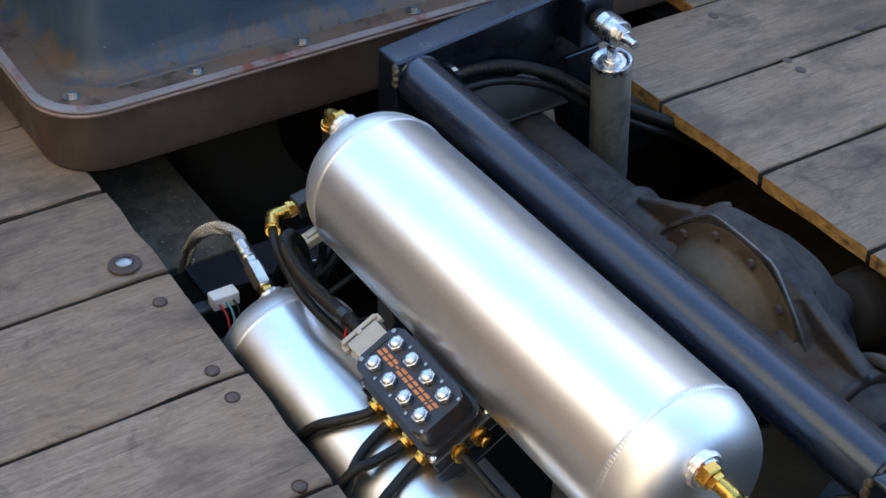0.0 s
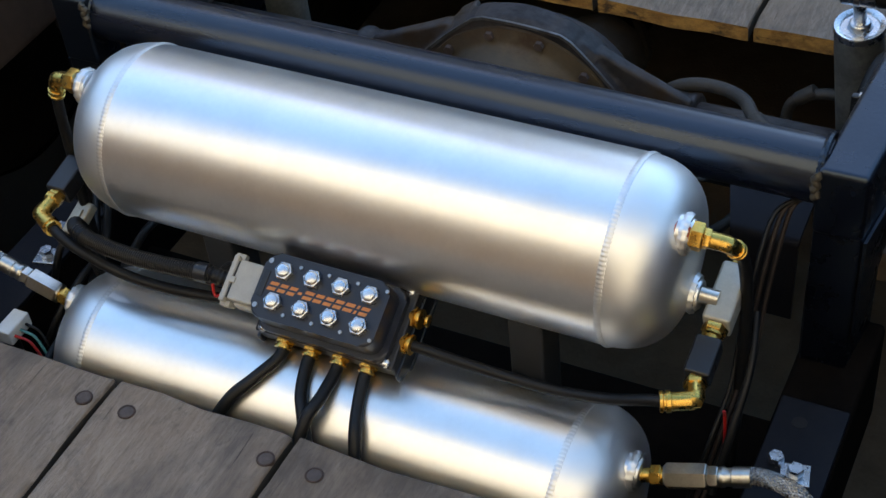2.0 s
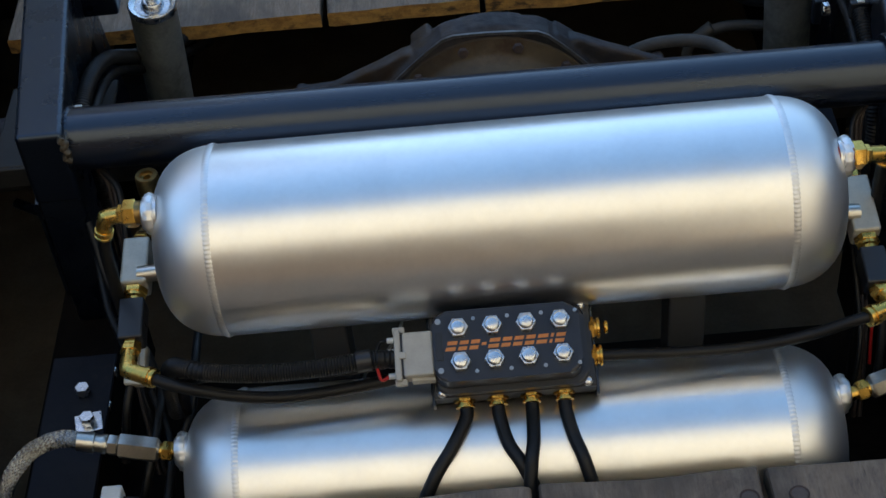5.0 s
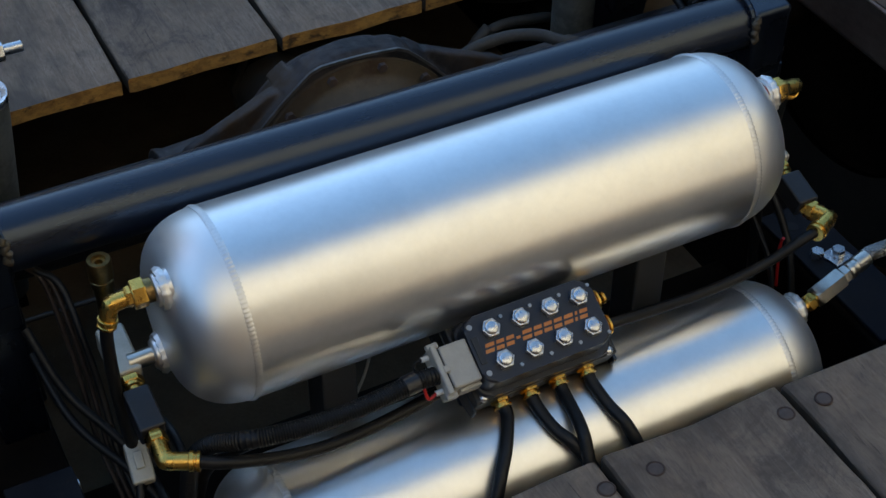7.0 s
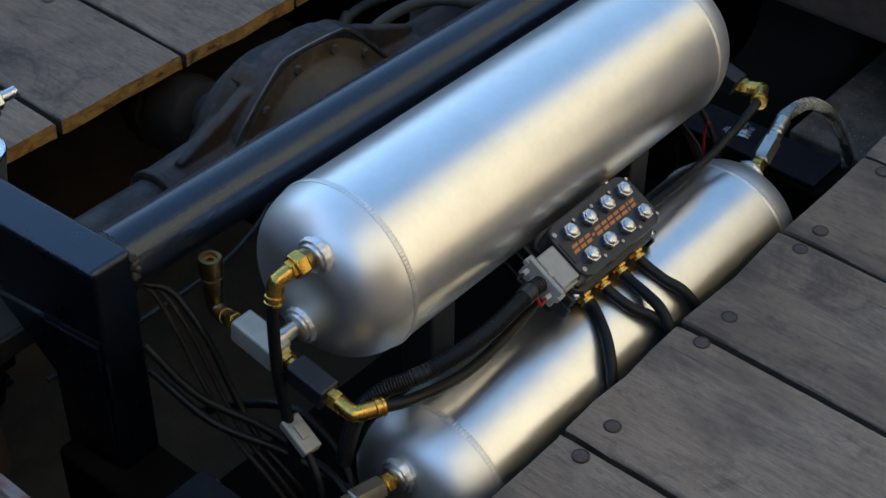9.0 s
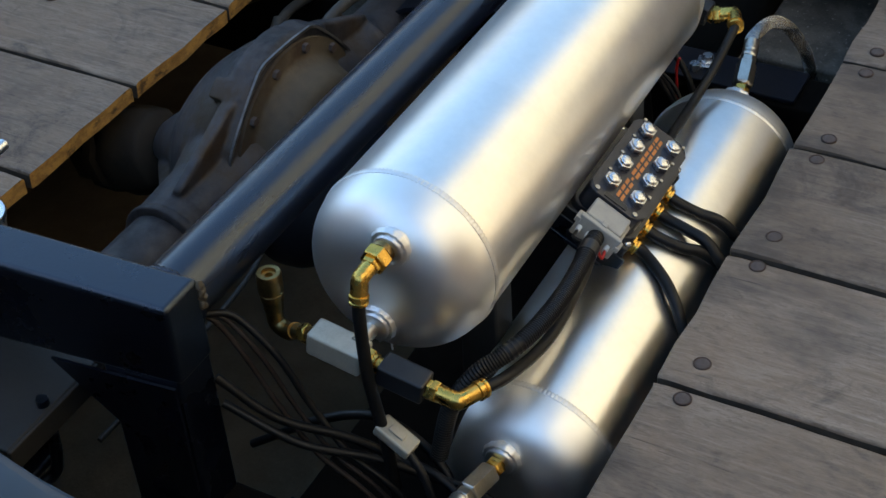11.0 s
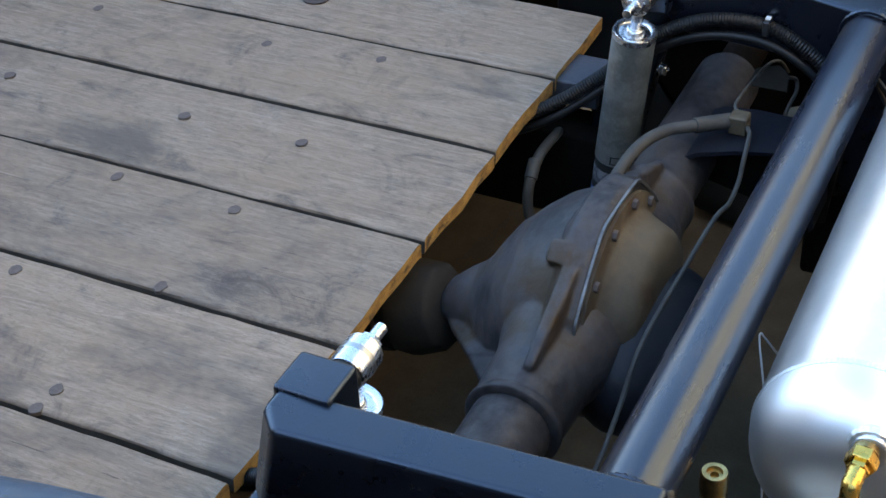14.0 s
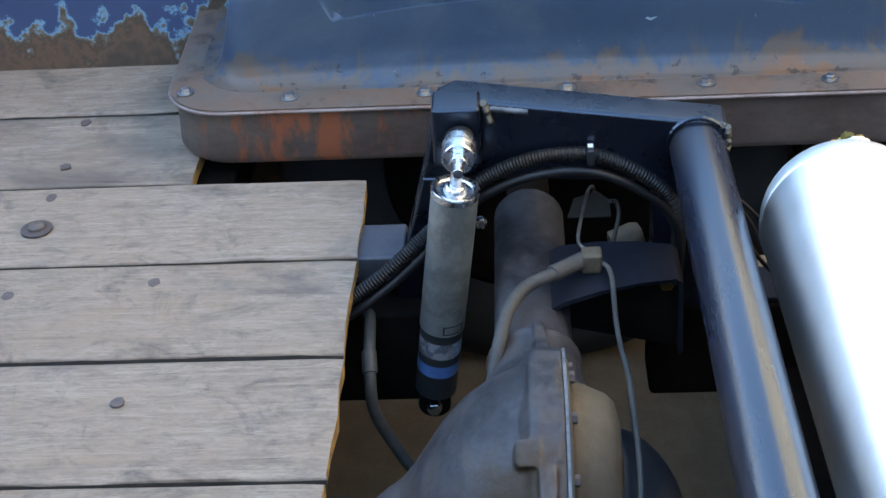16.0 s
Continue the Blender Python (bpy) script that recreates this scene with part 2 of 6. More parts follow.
def wood_material():
    """Silvery weathered boards: grain along y, fibres, dark stains, each board its own tone."""
    m = bpy.data.materials.new("weathered_wood")
    m.use_nodes = True
    n, l = m.node_tree.nodes, m.node_tree.links
    out = n["Principled BSDF"]
    out.inputs["Roughness"].default_value = 0.72
    co = n.new("ShaderNodeTexCoord")
    info = n.new("ShaderNodeObjectInfo")
    off = n.new("ShaderNodeVectorMath")
    off.operation = "MULTIPLY_ADD"
    cmb = n.new("ShaderNodeCombineXYZ")
    for i in range(3):
        l.new(info.outputs["Random"], cmb.inputs[i])
    off.inputs[1].default_value = (7, 13, 3)
    l.new(cmb.outputs[0], off.inputs[0])
    l.new(co.outputs["Object"], off.inputs[2])

    def tex(scale, stretch, detail=6, rgh=0.65, distort=0.0):
        mp = n.new("ShaderNodeMapping")
        mp.inputs["Scale"].default_value = stretch
        l.new(off.outputs[0], mp.inputs["Vector"])
        t = n.new("ShaderNodeTexNoise")
        t.inputs["Scale"].default_value, t.inputs["Detail"].default_value = scale, detail
        t.inputs["Roughness"].default_value, t.inputs["Distortion"].default_value = rgh, distort
        l.new(mp.outputs["Vector"], t.inputs["Vector"])
        return t.outputs["Fac"]

    def ramp(src, a, b, lo=0.0, hi=1.0):
        r = n.new("ShaderNodeMapRange")
        r.inputs["From Min"].default_value, r.inputs["From Max"].default_value = a, b
        r.inputs["To Min"].default_value, r.inputs["To Max"].default_value = lo, hi
        l.new(src, r.inputs["Value"])
        return r.outputs["Result"]

    def mix(fac, a, b):
        x = n.new("ShaderNodeMix")
        x.data_type = "RGBA"
        for sock, v in ((x.inputs[0], fac), (x.inputs[6], a), (x.inputs[7], b)):
            if isinstance(v, tuple):
                sock.default_value = (*v, 1)
            else:
                l.new(v, sock)
        return x.outputs[2]

    fibre = tex(17, (6, 0.9, 4), 9, 0.70, 1.6)
    fine = tex(75, (5, 0.9, 4), 6, 0.70, 1.2)
    cloud = tex(6, (1.4, 0.9, 1), 6, 0.68, 0.6)
    stain = tex(11, (1.2, 0.8, 1), 8, 0.74, 0.8)
    blot = tex(34, (1.3, 0.8, 1), 7, 0.72, 0.8)
    crack = tex(26, (9, 0.35, 4), 3, 0.5, 1.0)
    streak = tex(9, (14, 0.3, 4), 6, 0.62, 0.5)
    col = mix(ramp(fibre, 0.38, 0.62), (0.192, 0.153, 0.117), (0.300, 0.247, 0.193))
    col = mix(ramp(streak, 0.54, 0.70, 0.0, 0.45), col, (0.118, 0.089, 0.064))
    col = mix(ramp(streak, 0.46, 0.34, 0.0, 0.4), col, (0.308, 0.258, 0.200))
    col = mix(ramp(fine, 0.50, 0.61, 0.0, 0.5), col, (0.100, 0.078, 0.058))
    col = mix(ramp(cloud, 0.38, 0.68, 0.0, 0.65), col, (0.243, 0.182, 0.124))
    col = mix(ramp(blot, 0.53, 0.66, 0.0, 0.32), col, (0.071, 0.060, 0.052))
    col = mix(ramp(blot, 0.44, 0.30, 0.0, 0.35), col, (0.329, 0.278, 0.218))
    col = mix(ramp(stain, 0.54, 0.67, 0.0, 0.65), col, (0.050, 0.042, 0.036))
    vein = tex(30, (7, 0.22, 4), 5, 0.6, 0.6)
    col = mix(ramp(vein, 0.57, 0.68, 0.0, 0.3), col, (0.090, 0.070, 0.052))
    col = mix(ramp(vein, 0.42, 0.33, 0.0, 0.32), col, (0.345, 0.292, 0.235))
    smear = tex(4.2, (1.5, 0.75, 1), 5, 0.62, 0.4)
    col = mix(ramp(smear, 0.50, 0.64, 0.0, 0.78), col, (0.078, 0.064, 0.052))
    gap = n.new("ShaderNodeVectorMath")
    gap.operation = "MULTIPLY_ADD"
    gap.inputs[1].default_value, gap.inputs[2].default_value = (24, 14, 0), (0.160 * 24, -0.634 * 14, 0)
    l.new(co.outputs["Object"], gap.inputs[0])
    far = n.new("ShaderNodeVectorMath")
    far.operation = "LENGTH"
    l.new(gap.outputs[0], far.inputs[0])
    smudge = n.new("ShaderNodeMath")
    smudge.operation = "MULTIPLY"
    l.new(ramp(far.outputs["Value"], 0.2, 1.1, 1.0, 0.0), smudge.inputs[0]), l.new(ramp(blot, 0.38, 0.60, 0.25, 0.9), smudge.inputs[1])
    col = mix(smudge.outputs[0], col, (0.060, 0.047, 0.040))
    scuff = tex(24, (0.5, 2.6, 1), 4, 0.55, 1.4)
    col = mix(ramp(scuff, 0.66, 0.74, 0.0, 0.2), col, (0.075, 0.060, 0.048))
    col = mix(ramp(crack, 0.71, 0.76, 0.0, 0.8), col, (0.024, 0.019, 0.015))
    h = n.new("ShaderNodeHueSaturation")
    l.new(ramp(info.outputs["Random"], 0, 1, 0.86, 1.26), h.inputs["Value"])
    h.inputs["Hue"].default_value, h.inputs["Saturation"].default_value = 0.481, 1.19
    l.new(col, h.inputs["Color"])
    l.new(h.outputs["Color"], out.inputs["Base Color"])
    b = n.new("ShaderNodeBump")
    b.inputs["Strength"].default_value, b.inputs["Distance"].default_value = 0.6, 0.002
    add = n.new("ShaderNodeMath")
    add.operation = "ADD"
    l.new(fibre, add.inputs[0]), l.new(ramp(crack, 0.69, 0.76, 0.0, -1.2), add.inputs[1])
    l.new(add.outputs[0], b.inputs["Height"])
    l.new(b.outputs["Normal"], out.inputs["Normal"])
    return m


M_WOOD = wood_material()


def tub_blue():
    """Old navy paint: hazy and scratched, chipped to pale blue, rusting brown along its foot."""
    m = mat("worn_navy_paint", (0.016, 0.046, 0.080), 0.42, 0.0, (0.024, 0.057, 0.093), 6, spec=0.38, third=(0.040, 0.050, 0.062), third_at=(0.58, 0.78), third_scale=9, bump=0.15, bump_scale=160, rough_var=0.12)
    n, l = m.node_tree.nodes, m.node_tree.links
    out = n["Principled BSDF"]
    co = n.new("ShaderNodeTexCoord")
    col = out.inputs["Base Color"].links[0].from_socket

    def tex(scale, stretch, turn, detail=5, rgh=0.6, distort=0.0):
        mp = n.new("ShaderNodeMapping")
        mp.inputs["Scale"].default_value, mp.inputs["Rotation"].default_value = stretch, turn
        l.new(co.outputs["Object"], mp.inputs["Vector"])
        t = n.new("ShaderNodeTexNoise")
        t.inputs["Scale"].default_value, t.inputs["Detail"].default_value = scale, detail
        t.inputs["Roughness"].default_value, t.inputs["Distortion"].default_value = rgh, distort
        l.new(mp.outputs["Vector"], t.inputs["Vector"])
        return t.outputs["Fac"]

    def lay(under, fac, lo, hi, amount, c):
        r = n.new("ShaderNodeMapRange")
        r.inputs["From Min"].default_value, r.inputs["From Max"].default_value, r.inputs["To Max"].default_value = lo, hi, amount
        l.new(fac, r.inputs["Value"])
        x = n.new("ShaderNodeMix")
        x.data_type = "RGBA"
        l.new(r.outputs["Result"], x.inputs[0]), l.new(under, x.inputs[6])
        x.inputs[7].default_value = (*c, 1)
        return x.outputs[2]

    sep = n.new("ShaderNodeSeparateXYZ")
    l.new(co.outputs["Object"], sep.inputs[0])
    foot = n.new("ShaderNodeMapRange")
    foot.inputs["From Min"].default_value, foot.inputs["From Max"].default_value = 0.085, 0.155
    foot.inputs["To Min"].default_value, foot.inputs["To Max"].default_value = 0.17, -0.09
    l.new(sep.outputs["Z"], foot.inputs["Value"])
    add = n.new("ShaderNodeMath")
    l.new(tex(5.5, (1, 1, 0.5), (0, 0, 0), 9, 0.74, 0.5), add.inputs[0]), l.new(foot.outputs["Result"], add.inputs[1])
    streak = n.new("ShaderNodeMath")
    l.new(tex(28, (1, 1.6, 0.14), (0, 0, 0), 5, 0.65), streak.inputs[0]), l.new(foot.outputs["Result"], streak.inputs[1])
    col = lay(col, tex(5, (1, 1, 1), (0.3, 0.2, 0.6), 7, 0.72, 0.8), 0.50, 0.68, 0.55, (0.060, 0.092, 0.120))
    col = lay(col, tex(9, (1, 1, 1), (0.5, 0.1, 0.2), 6, 0.7, 0.6), 0.60, 0.68, 0.6, (0.070, 0.058, 0.050))
    col = lay(col, streak.outputs[0], 0.58, 0.70, 0.6, (0.080, 0.068, 0.056))
    col = lay(col, add.outputs[0], 0.60, 0.66, 0.85, (0.100, 0.070, 0.052))
    col = lay(col, add.outputs[0], 0.715, 0.760, 0.7, (0.17, 0.068, 0.028))
    for turn, stretch in (((0.5, 0.3, 0.9), (1, 0.07, 1)), ((0.2, 1.1, -0.7), (0.09, 1, 1)), ((1.2, 0.1, 0.2), (1, 1, 0.11))):
        col = lay(col, tex(95, stretch, turn, 4, 0.55, 1.6), 0.740, 0.765, 0.8, (0.34, 0.37, 0.39))
    spot = n.new("ShaderNodeMath")
    l.new(tex(55, (1, 1, 1), (0, 0, 0), 5, 0.65), spot.inputs[0]), l.new(foot.outputs["Result"], spot.inputs[1])
    col = lay(col, spot.outputs[0], 0.755, 0.775, 0.85, (0.030, 0.022, 0.018))
    col = lay(col, tex(42, (1, 1, 1), (0, 0, 0), 4, 0.6), 0.735, 0.75, 0.8, (0.24, 0.33, 0.37))
    l.new(col, out.inputs["Base Color"])
    return m


M_TUB = tub_blue()


def rust_patch_wall():
    """The brown tub wall with one broad patch of bright orange rust scraped towards its front end."""
    m = mat("rust_patch_wall", (0.060, 0.036, 0.030), 0.55, 0.1, (0.115, 0.088, 0.074), 7, (1, 1, 2), bump=0.4, bump_scale=150, rough_var=0.15)
    n, l = m.node_tree.nodes, m.node_tree.links
    out = n["Principled BSDF"]
    col = out.inputs["Base Color"].links[0].from_socket
    co = n.new("ShaderNodeTexCoord")
    sep = n.new("ShaderNodeSeparateXYZ")
    l.new(co.outputs["Object"], sep.inputs[0])
    far = n.new("ShaderNodeMath")
    far.operation = "SUBTRACT"
    l.new(sep.outputs["Y"], far.inputs[0])
    far.inputs[1].default_value = 0.56
    gap = n.new("ShaderNodeMath")
    gap.operation = "ABSOLUTE"
    l.new(far.outputs[0], gap.inputs[0])
    t = n.new("ShaderNodeTexNoise")
    t.inputs["Scale"].default_value, t.inputs["Detail"].default_value, t.inputs["Roughness"].default_value = 26, 9, 0.74
    mp = n.new("ShaderNodeMapping")
    mp.inputs["Scale"].default_value = (1, 1, 0.28)
    l.new(co.outputs["Object"], mp.inputs["Vector"]), l.new(mp.outputs["Vector"], t.inputs["Vector"])
    k = n.new("ShaderNodeMath")
    k.operation = "MULTIPLY_ADD"
    l.new(gap.outputs[0], k.inputs[0])
    k.inputs[1].default_value = -0.75
    l.new(t.outputs["Fac"], k.inputs[2])
    r = n.new("ShaderNodeMapRange")
    r.inputs["From Min"].default_value, r.inputs["From Max"].default_value, r.inputs["To Max"].default_value = 0.44, 0.53, 0.92
    l.new(k.outputs[0], r.inputs["Value"])
    x = n.new("ShaderNodeMix")
    x.data_type = "RGBA"
    l.new(r.outputs["Result"], x.inputs[0]), l.new(col, x.inputs[6])
    x.inputs[7].default_value = (0.30, 0.072, 0.028, 1)
    l.new(x.outputs[2], out.inputs["Base Color"])
    return m


M_RUSTPATCH = rust_patch_wall()
# Its reflections are tinted towards the sky's blue as well.
M_TUBE = mat("black_tube_paint", (0.0050, 0.0080, 0.0170), 0.30, 0.0, (0.0080, 0.0115, 0.0210), 9, (0.14, 1, 1), third=(0.070, 0.048, 0.031), third_at=(0.55, 0.76), third_scale=11, bump=0.1, bump_scale=260, rough_var=0.08, sky_tint=(0.72, 0.87, 1.0), spec=0.38)
for m_ in (M_FRAME, M_TUBE):
    m_.node_tree.nodes["Principled BSDF"].inputs["Specular IOR Level"].default_value = 0.85
M_WELDBROWN = mat("scorched_weld", (0.060, 0.045, 0.030), 0.5, 0.3, (0.12, 0.10, 0.075), 120, bump=0.5, bump_scale=500)
M_SILL = mat("gritty_sill_dirt", (0.044, 0.036, 0.029), 0.85, 0.0, (0.105, 0.088, 0.070), 30, contrast=(0.44, 0.58), third=(0.26, 0.235, 0.20), third_at=(0.60, 0.66), third_scale=130, bump=0.8, bump_scale=200)
M_LIPPALE = mat("pale_lip_paint", (0.16, 0.135, 0.135), 0.45, 0.0, (0.25, 0.225, 0.23), 14, third=(0.19, 0.05, 0.03), third_at=(0.58, 0.66), third_scale=12, bump=0.2)
M_LIP = mat("pale_pink_lip", (0.15, 0.092, 0.078), 0.45, 0.0, (0.25, 0.185, 0.17), 14, third=(0.17, 0.05, 0.025), third_at=(0.54, 0.66), third_scale=16, bump=0.2)
M_RODPALE = mat("pale_steel_edge", (0.15, 0.15, 0.155), 0.4, 0.5, (0.05, 0.05, 0.05), 60)
M_DARKPAN = mat("dark_lower_pan", (0.009, 0.010, 0.014), 0.45, 0.0, (0.018, 0.018, 0.021), 16, spec=0.18, third=(0.06, 0.045, 0.03), third_at=(0.62, 0.78), third_scale=12, bump=0.2)
M_RUSTRIM = mat("rusty_bolt_rim", (0.050, 0.030, 0.026), 0.65, 0.2, (0.090, 0.048, 0.036), 150, bump=0.4, bump_scale=400)
M_MARK = mat("flush_rusty_bolt", (0.080, 0.060, 0.054), 0.7, 0.2, (0.130, 0.094, 0.082), 150, bump=0.4, bump_scale=400)


# ---- mesh tools ----
HELD = {}


def mesh_from(bm, name, material, smooth=38):
    bm.normal_update()
    me = bpy.data.meshes.new(name)
    bm.to_mesh(me)
    bm.free()
    for m in material if isinstance(material, (list, tuple)) else (material,):
        me.materials.append(m)
    me.polygons.foreach_set("use_smooth", [True] * len(me.polygons))
    me.set_sharp_from_angle(angle=radians(smooth))
    if 6 <= len(me.polygons) < 900:
        flat_faces_first(me, max(50.0, smooth))
    return me


def flat_faces_first(me, angle):
    """Corner normals weighted by area, so that large flat faces stay flat between their rounded edges."""
    lim = math.cos(radians(angle))
    at = {}
    for p in me.polygons:
        for v in p.vertices:
            at.setdefault(v, []).append((p.normal.copy(), p.area))
    out = []
    for p in me.polygons:
        for v in p.vertices:
            s = Vector((0, 0, 0))
            for nrm, area in at[v]:
                if nrm.dot(p.normal) > lim:
                    s += nrm * area
            out.append(s.normalized() if s.length > 1e-12 else p.normal)
    me.normals_split_custom_set(out)


def thing(name, label, category, at=(0, 0, 0), group="", kind=""):
    ob = new(name)
    ob.empty_display_size = 0.02
    ob.location = at
    HELD[ob.name] = Matrix.Translation(at)
    return tagged(ob, label, category, group, kind)


def part(name, bm, material, parent, label="", smooth=38):
    """One mesh, given in world coordinates, under a thing or a part."""
    ob = new(name, mesh_from(bm, name, material, smooth))
    ob.parent = parent
    ob.matrix_parent_inverse = HELD.get(parent.name, Matrix()).inverted()
    if label:
        ob["label"] = label
    return ob


def solo(name, bm, material, label, category, group="", kind="", smooth=38):
    return tagged(new(name, mesh_from(bm, name, material, smooth)), label, category, group, kind)


def basis(origin, way, up=(0, 0, 1)):
    """A frame whose z runs along way."""
    z = Vector(way).normalized()
    x = Vector(up).cross(z)
    x = Vector((1, 0, 0)) if x.length < 1e-4 else x.normalized()
    y = z.cross(x)
    m = Matrix((x, y, z)).transposed().to_4x4()
    m.translation = origin
    return m


def lathe(profile, origin, way, n=24, bm=None, closed=True, twist=0.0):
    """Turns (distance, radius) pairs about an axis."""
    bm = bm or bmesh.new()
    m = basis(origin, way)
    rings = []
    for d, r in profile:
        rings.append([bm.verts.new(m @ Vector((r * math.cos(2 * math.pi * i / n + twist), r * math.sin(2 * math.pi * i / n + twist), d))) for i in range(n)])
    for a, b in zip(rings, rings[1:]):
        for i in range(n):
            bm.faces.new((a[i], a[(i + 1) % n], b[(i + 1) % n], b[i]))
    if closed:
        bm.faces.new(rings[0][::-1])
        bm.faces.new(rings[-1])
    return bm


def cyl(a, b, r, n=20, bevel=0.0, bm=None):
    a, b = Vector(a), Vector(b)
    d = (b - a).length
    e = min(bevel, d * 0.4, r * 0.5)
    prof = [(0, r - e), (e, r), (d - e, r), (d, r - e)] if e > 0 else [(0, r), (d, r)]
    return lathe(prof, a, b - a, n, bm)


def smooth_path(pts, res=8):
    """Points of a curve through the given ones."""
    p = [Vector(q) for q in pts]
    p = [2 * p[0] - p[1]] + p + [2 * p[-1] - p[-2]]
    out = []
    for i in range(1, len(p) - 2):
        a, b, c, d = p[i - 1:i + 3]
        for k in range(res):
            t = k / res
            out.append(0.5 * (2 * b + (c - a) * t + (2 * a - 5 * b + 4 * c - d) * t * t + (3 * b - a - 3 * c + d) * t ** 3))
    return out + [p[-2]]


def tube(pts, r, n=12, res=8, ribs=0.0, pitch=0.004, bm=None, raw=False):
    """A round hose along a smooth path; ribs makes it corrugated."""
    bm = bm or bmesh.new()
    path = [Vector(q) for q in pts] if raw else smooth_path(pts, res)
    if ribs:
        dense, acc = [path[0]], 0.0
        for a, b in zip(path, path[1:]):
            k = max(1, round((b - a).length / (pitch / 2)))
            dense += [a.lerp(b, (j + 1) / k) for j in range(k)]
        path = dense
    side, rings = None, []
    for i, p in enumerate(path):
        way = (path[min(i + 1, len(path) - 1)] - path[max(i - 1, 0)]).normalized()
        if side is None:
            side = way.orthogonal().normalized()
        side = (side - way * side.dot(way)).normalized()
        up = way.cross(side)
        rr = r - (ribs if ribs and i % 2 else 0.0)
        rings.append([bm.verts.new(p + rr * (math.cos(2 * math.pi * k / n) * side + math.sin(2 * math.pi * k / n) * up)) for k in range(n)])
    for a, b in zip(rings, rings[1:]):
        for k in range(n):
            bm.faces.new((a[k], a[(k + 1) % n], b[(k + 1) % n], b[k]))
    bm.faces.new(rings[0][::-1])
    bm.faces.new(rings[-1])
    return bm


def box(x0, x1, y0, y1, z0, z1, bevel=0.002, m=None, bm=None, seg=2):
    new_bm = bmesh.new()
    bmesh.ops.create_cube(new_bm, size=1)
    for v in new_bm.verts:
        v.co = Vector(((x0 + x1) / 2 + v.co.x * (x1 - x0), (y0 + y1) / 2 + v.co.y * (y1 - y0), (z0 + z1) / 2 + v.co.z * (z1 - z0)))
    if bevel:
        bmesh.ops.bevel(new_bm, geom=new_bm.edges[:], offset=bevel, segments=seg, affect="EDGES", profile=0.5)
    if m:
        new_bm.transform(m)
    if bm is None:
        return new_bm
    return join(bm, new_bm)


def join(bm, other):
    me = bpy.data.meshes.new("join")
    other.to_mesh(me)
    other.free()
    bm.from_mesh(me)
    bpy.data.meshes.remove(me)
    return bm


def slab(outline, z0, z1, m=None, bevel=0.0):
    """A plate with the given outline (anticlockwise) between two heights."""
    bm = bmesh.new()
    lo = [bm.verts.new((x, y, z0)) for x, y in outline]
    hi = [bm.verts.new((x, y, z1)) for x, y in outline]
    k = len(outline)
    bm.faces.new(lo[::-1])
    top = bm.faces.new(hi)
    for i in range(k):
        bm.faces.new((lo[i], lo[(i + 1) % k], hi[(i + 1) % k], hi[i]))
    if bevel:
        bmesh.ops.bevel(bm, geom=list(top.edges), offset=bevel, segments=2, affect="EDGES", profile=0.5)
    if m:
        bm.transform(m)
    return bm


def rounded(x0, x1, y0, y1, r, n=6, corners=(1, 1, 1, 1)):
    """An anticlockwise rounded rectangle, starting at the corner (x0, y0)."""
    out = []
    for (cx, cy, a), on in zip(((x0 + r, y0 + r, 180), (x1 - r, y0 + r, 270), (x1 - r, y1 - r, 0), (x0 + r, y1 - r, 90)), corners):
        if on:
            out += [(cx + r * math.cos(radians(a + 90 * i / n)), cy + r * math.sin(radians(a + 90 * i / n))) for i in range(n + 1)]
        else:
            out.append((cx + math.copysign(r, math.cos(radians(a + 45))), cy + math.copysign(r, math.sin(radians(a + 45)))))
    return out


def hexnut(a, b, r, bm=None):
    a, b = Vector(a), Vector(b)
    d = (b - a).length
    return lathe([(0, r * 0.9), (d * 0.12, r), (d * 0.88, r), (d, r * 0.9)], a, b - a, 6, bm)


def bead(center, way, R, r, k, squash=1.0):
    """One continuous rippled weld bead round a circle."""
    bm = bmesh.new()
    m = basis(center, way)
    n, rings = k * 3, []
    for i in range(n):
        q = 2 * math.pi * i / n
        rr = r * (1.0, 0.88, 0.74)[i % 3]
        rings.append([bm.verts.new(m @ Vector(((R + rr * math.cos(u)) * math.cos(q), (R + rr * math.cos(u)) * math.sin(q), rr * squash * math.sin(u)))) for u in (0, 1.05, 2.09, 3.14, 4.19, 5.24)])
    for i in range(n):
        a, b = rings[i], rings[(i + 1) % n]
        for j in range(6):
            bm.faces.new((a[j], b[j], b[(j + 1) % 6], a[(j + 1) % 6]))
    bmesh.ops.recalc_face_normals(bm, faces=bm.faces[:])
    return bm


# ---- ground, deck, body sides ----
GROUND = -0.42
bm = bmesh.new()
bmesh.ops.create_grid(bm, x_segments=40, y_segments=40, size=1)
for v in bm.verts:
    k = Vector((v.co.x, v.co.y, 0))
    far = max(abs(v.co.x), abs(v.co.y))
    v.co = k * (3 + 1500 * far ** 6)
    v.co.z = GROUND + 0.004 * noise.noise(v.co * 3)
solo("ground", bm, M_ASPHALT, "brown dirty gritty ground under the truck", "ground", kind="structure")

SEAMS = [-0.980, -0.787, -0.597, -0.409, -0.209, -0.0185, 0.1725, 0.353, 0.532, 0.722, 0.912]
deck = thing("floor", "silver-grey weathered wooden truck bed planks", "floor", (0, 0, 0), kind="structure")
THICK = 0.022


